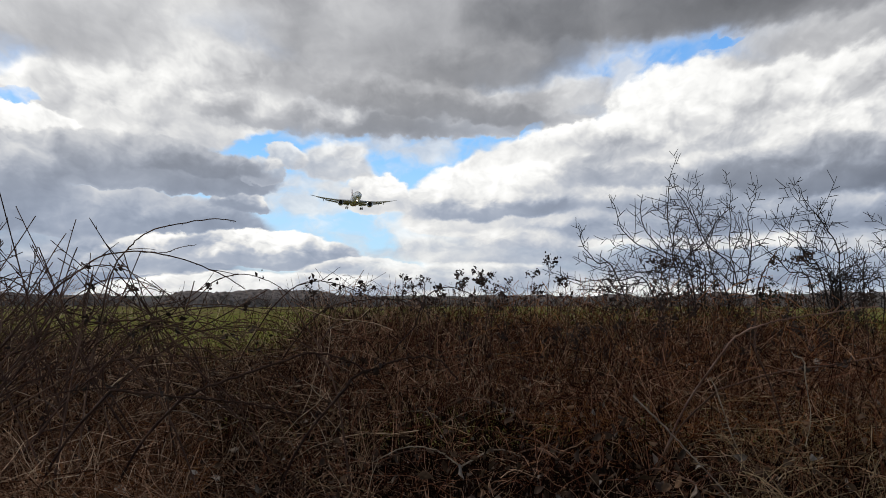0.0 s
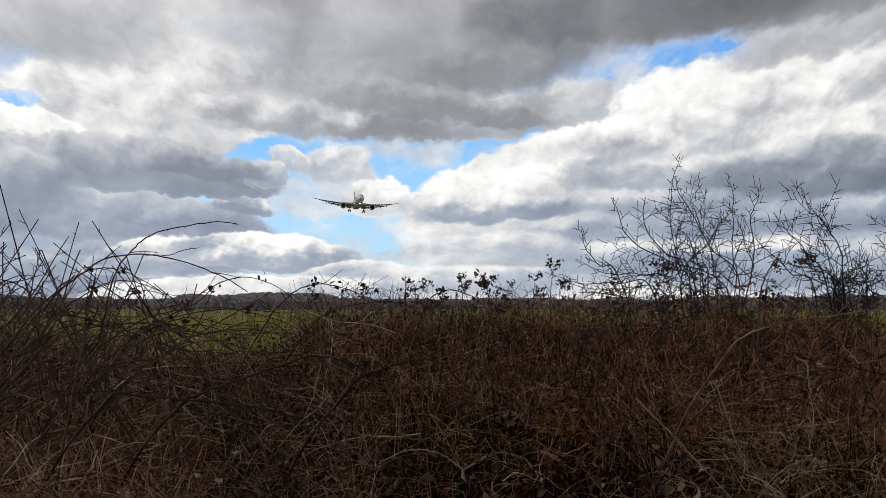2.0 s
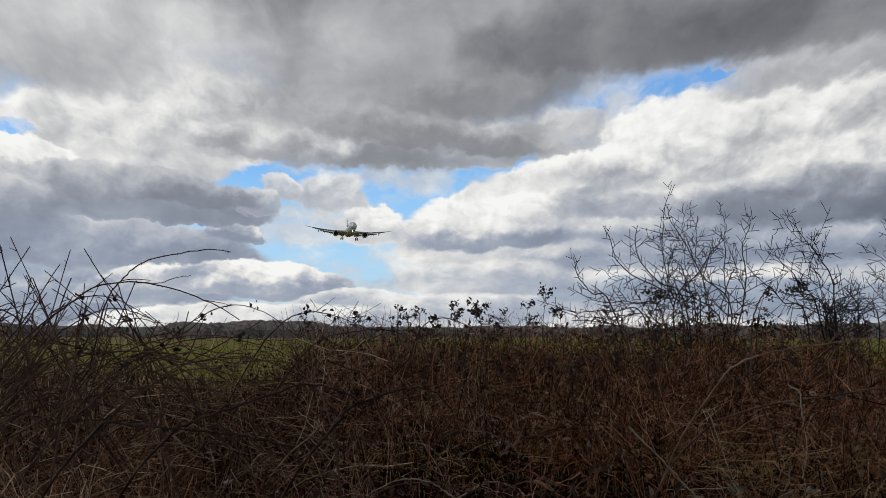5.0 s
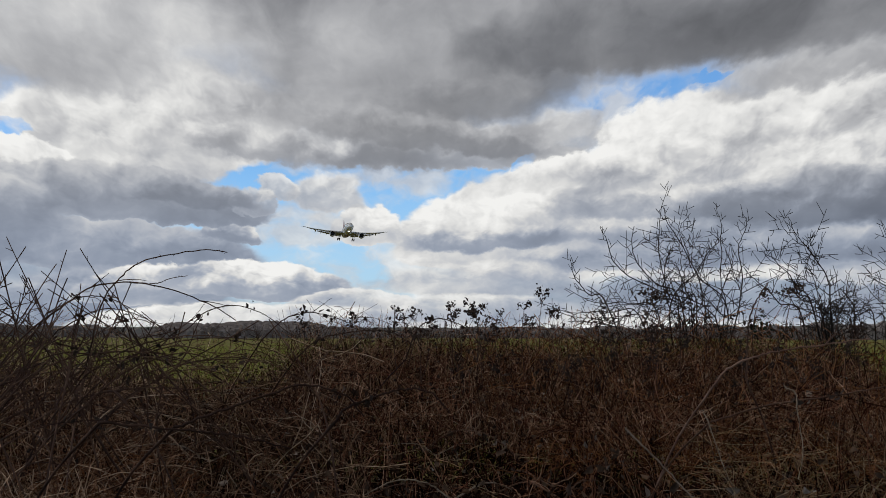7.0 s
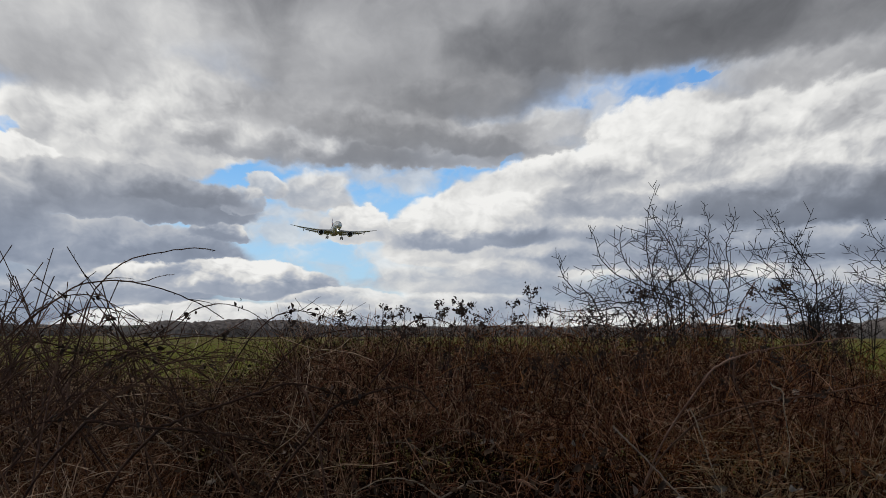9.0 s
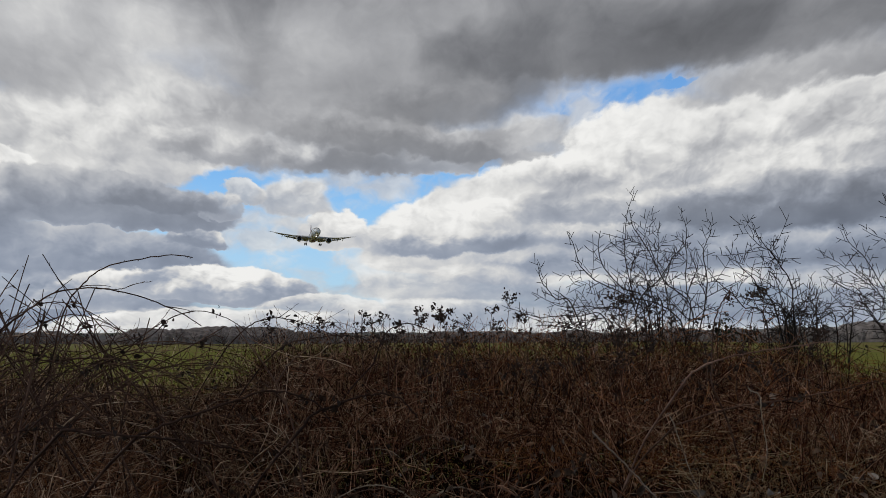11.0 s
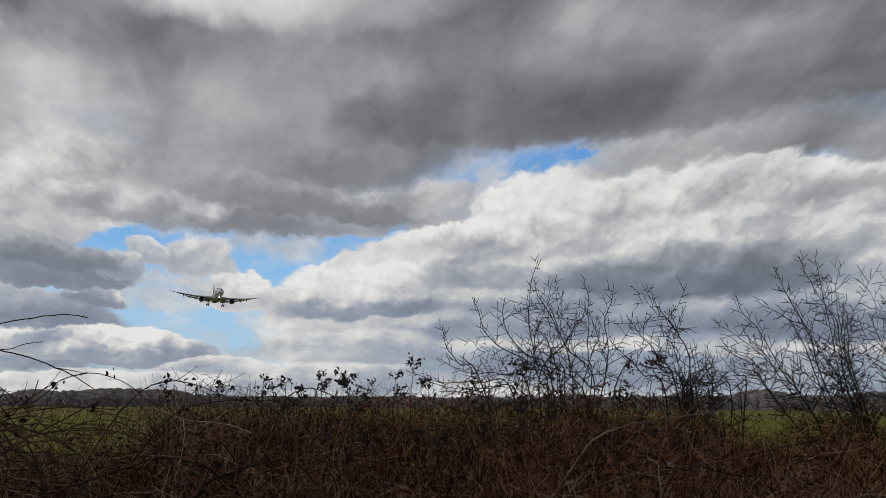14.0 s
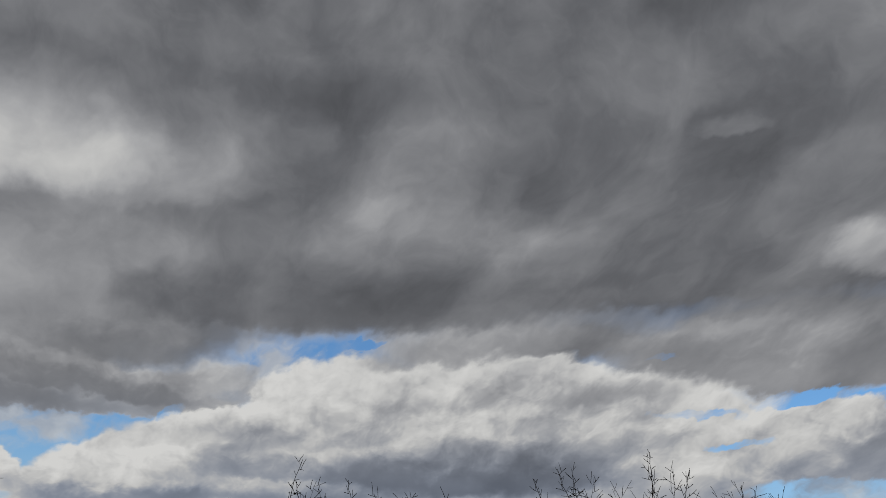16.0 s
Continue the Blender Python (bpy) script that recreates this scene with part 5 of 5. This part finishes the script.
        # slats and flaps, let down for landing
        for x0, x1, back0, back1, z0, z1, c0, c1 in ((3.3, 8.6, 30.6, 30.3, -1.75, -1.35, 2.2, 1.9), (10.4, 19.5, 30.35, 33.2, -1.15, 0.45, 1.7, 1.1)):
            loft_part("flap", [foil(s * x0, -back0, z0, c0, 0.14, 0.55, 10), foil(s * x1, -back1, z1, c1, 0.14, 0.55, 10)], M_GREY, wing, "landing flap let down behind the wing")
        loft_part("aileron", [foil(s * 20, -33.2, 0.65, 1.0, 0.12, 0.12, 10), foil(s * 25, -35.0, 1.85, 0.6, 0.12, 0.12, 10)], M_GREY, wing)
        loft_part("slat", [foil(s * 11.5, -23.75, -0.92, 1.0, 0.16, 0.3, 10), foil(s * 27, -33.1, 2.25, 0.45, 0.16, 0.3, 10)], M_WHITE, wing, "pale leading-edge slat")
        for x, y, z in ((6.2, 29.2, -2.0), (12.8, 30.2, -1.2), (16.8, 31.6, -0.55), (20.6, 32.6, 0.25)):
            loft_part("flap_fairing", [ring(s * x, -y + a, z - b, r, r * 1.3, 10) for a, b, r in ((2.2, 0.0, 0.06), (1.2, 0.1, 0.25), (-0.6, 0.25, 0.3), (-2.0, 0.55, 0.2), (-3.2, 0.95, 0.04))], M_GREY, wing)
        # engine
        ex, ez, ey = s * 9.75, -3.15, -19.2
        prof = [(0.75, 1.38), (0.05, 1.50), (0.0, 1.58), (0.06, 1.66), (0.5, 1.80), (1.6, 1.90), (3.0, 1.86), (4.4, 1.62), (5.3, 1.40), (5.28, 1.32), (4.6, 1.30)]
        nac = [ring(ex, ey - d, ez, r, r, 32) for d, r in prof]
        nacelle = loft_part("engine", nac, M_WHITE, ob, "large round engine with a dark open intake")
        loft_part("intake_lip", [ring(ex, ey - d, ez, r, r, 32) for d, r in ((0.40, 1.42), (0.02, 1.50), (-0.05, 1.58), (0.02, 1.67), (0.28, 1.755), (0.30, 1.70), (0.40, 1.42))], M_METAL, nacelle, "bright metal intake lip", False)
        loft_part("fan", [ring(ex, ey - d, ez, r, r, 24) for d, r in ((0.66, 1.41), (0.60, 1.39), (0.58, 0.4), (0.25, 0.08))], M_DARK, nacelle, "black fan with a pointed spinner")
        loft_part("exhaust_core", [ring(ex, ey - d, ez, r, r, 20) for d, r in ((4.4, 1.1), (5.6, 0.95), (6.4, 0.62), (7.6, 0.1))], M_METAL, nacelle)
        loft_part("pylon", [ring(ex, ey - d, z, 0.28, h, 12) for d, z, h in ((1.2, -1.35, 0.15), (2.6, -1.3, 0.5), (5.0, -1.35, 0.75), (8.0, -1.3, 0.5), (10.0, -1.15, 0.1))], M_GREY, nacelle)
        # tailplane
        loft_part("tailplane", [foil(s * 0.6, -48.2, 1.75, 5.4, 0.10), foil(s * 5, -51.0, 2.25, 3.6, 0.09), foil(s * 9.3, -53.8, 2.75, 1.9, 0.08), foil(s * 9.9, -54.8, 2.83, 0.9, 0.08)], M_GREY, ob, "grey tailplane")
        # main undercarriage, let down
        gx, gy = s * 4.9, -28.3
        leg = part("main_gear", tubes(np.array([[(gx * 0.8, gy, -1.9), (gx * 0.95, gy, -3.6), (gx, gy, -5.3)]]), np.array([[0.24, 0.22, 0.2]]), 12), M_WHITE, ob, "white landing gear leg let down")
        part("bogie_beam", tubes(np.array([[(gx, gy + 1.0, -5.15), (gx, gy, -5.35), (gx, gy - 1.0, -5.55)]]), np.full((1, 3), 0.16), 10), M_GREY, leg)
        part("drag_brace", tubes(np.array([[(gx, gy, -4.0), (gx * 0.75, gy + 0.9, -2.9), (gx * 0.5, gy + 1.8, -2.0)]]), np.full((1, 3), 0.1), 8), M_GREY, leg)
        bm = bmesh.new()
        bmesh.ops.create_cube(bm, size=1)
        bmesh.ops.scale(bm, vec=(0.08, 1.7, 2.0), verts=bm.verts)
        bmesh.ops.bevel(bm, geom=bm.edges[:], offset=0.03, segments=1, affect="EDGES")
        part("gear_door", bm, M_WHITE, leg).location = (gx + s * 0.45, gy, -3.0)
        for dx in (-0.62, 0.62):
            for dy, dz in ((0.85, -5.2), (-0.85, -5.5)):
                wheel(leg, gx + dx, gy + dy, dz, 0.68, 0.52, "black double tyre")
    # fin
    def upright(y, z, chord, thick, n=16):
        a = np.arange(n) * 2 * np.pi / n
        u = 0.5 * (1 - np.cos(a))
        h = thick * chord * 1.9 * np.sqrt(u) * (1 - u) * np.sign(np.sin(a)) + 0.004
        return np.stack([h, y - u * chord, np.full(n, z)], 1)
    loft_part("fin", [upright(-43.5, 2.5, 8.6, 0.1), upright(-46.6, 5.5, 6.7, 0.1), upright(-50.8, 10.6, 4.1, 0.1), upright(-52.4, 12.0, 2.6, 0.1)], M_MAROON, ob, "tall maroon and white tail fin")
    loft_part("fin_leading_edge", [upright(-42.9, 2.6, 3.0, 0.12), upright(-46.1, 5.5, 2.4, 0.12), upright(-50.4, 10.6, 1.5, 0.12), upright(-51.9, 11.9, 0.9, 0.12)], M_WHITE, ob, "pale grey leading edge of the fin")
    # nose undercarriage
    leg = part("nose_gear", tubes(np.array([[(0, -5.6, -2.4), (0, -5.5, -3.6), (0, -5.4, -4.9)]]), np.array([[0.15, 0.13, 0.11]]), 12), M_WHITE, ob, "white nose gear leg with a bright lamp")
    for dx in (-0.36, 0.36):
        wheel(leg, dx, -5.4, -4.9, 0.5, 0.36, "black nose wheel")
        loft_part("landing_light", [ring(dx * 0.6, -5.2 + d, -3.5, q, q, 14) for d, q in ((0.0, 0.10), (0.08, 0.15), (0.12, 0.13))], M_LAMP, leg, "bright white landing light")
    for s in (-1, 1):
        bm = bmesh.new()
        bmesh.ops.create_cube(bm, size=1)
        bmesh.ops.scale(bm, vec=(0.06, 2.2, 1.0), verts=bm.verts)
        d = part("gear_door", bm, M_WHITE, leg)
        d.location, d.rotation_euler = (s * 0.75, -6.2, -3.2), (0, s * radians(12), 0)
    # banks a touch, nose up, on its way down past the standing place
    place = spot(-5.30, 6.28, 645)
    ob.matrix_world = pose(place[0], place[1], place[2], 2.5, -2.6, 180 + 10.2) @ Matrix.Translation((0, 25, 0))
    tagged(ob, "white twin-engine passenger jet with wheels down, landing", "aircraft")


aircraft()
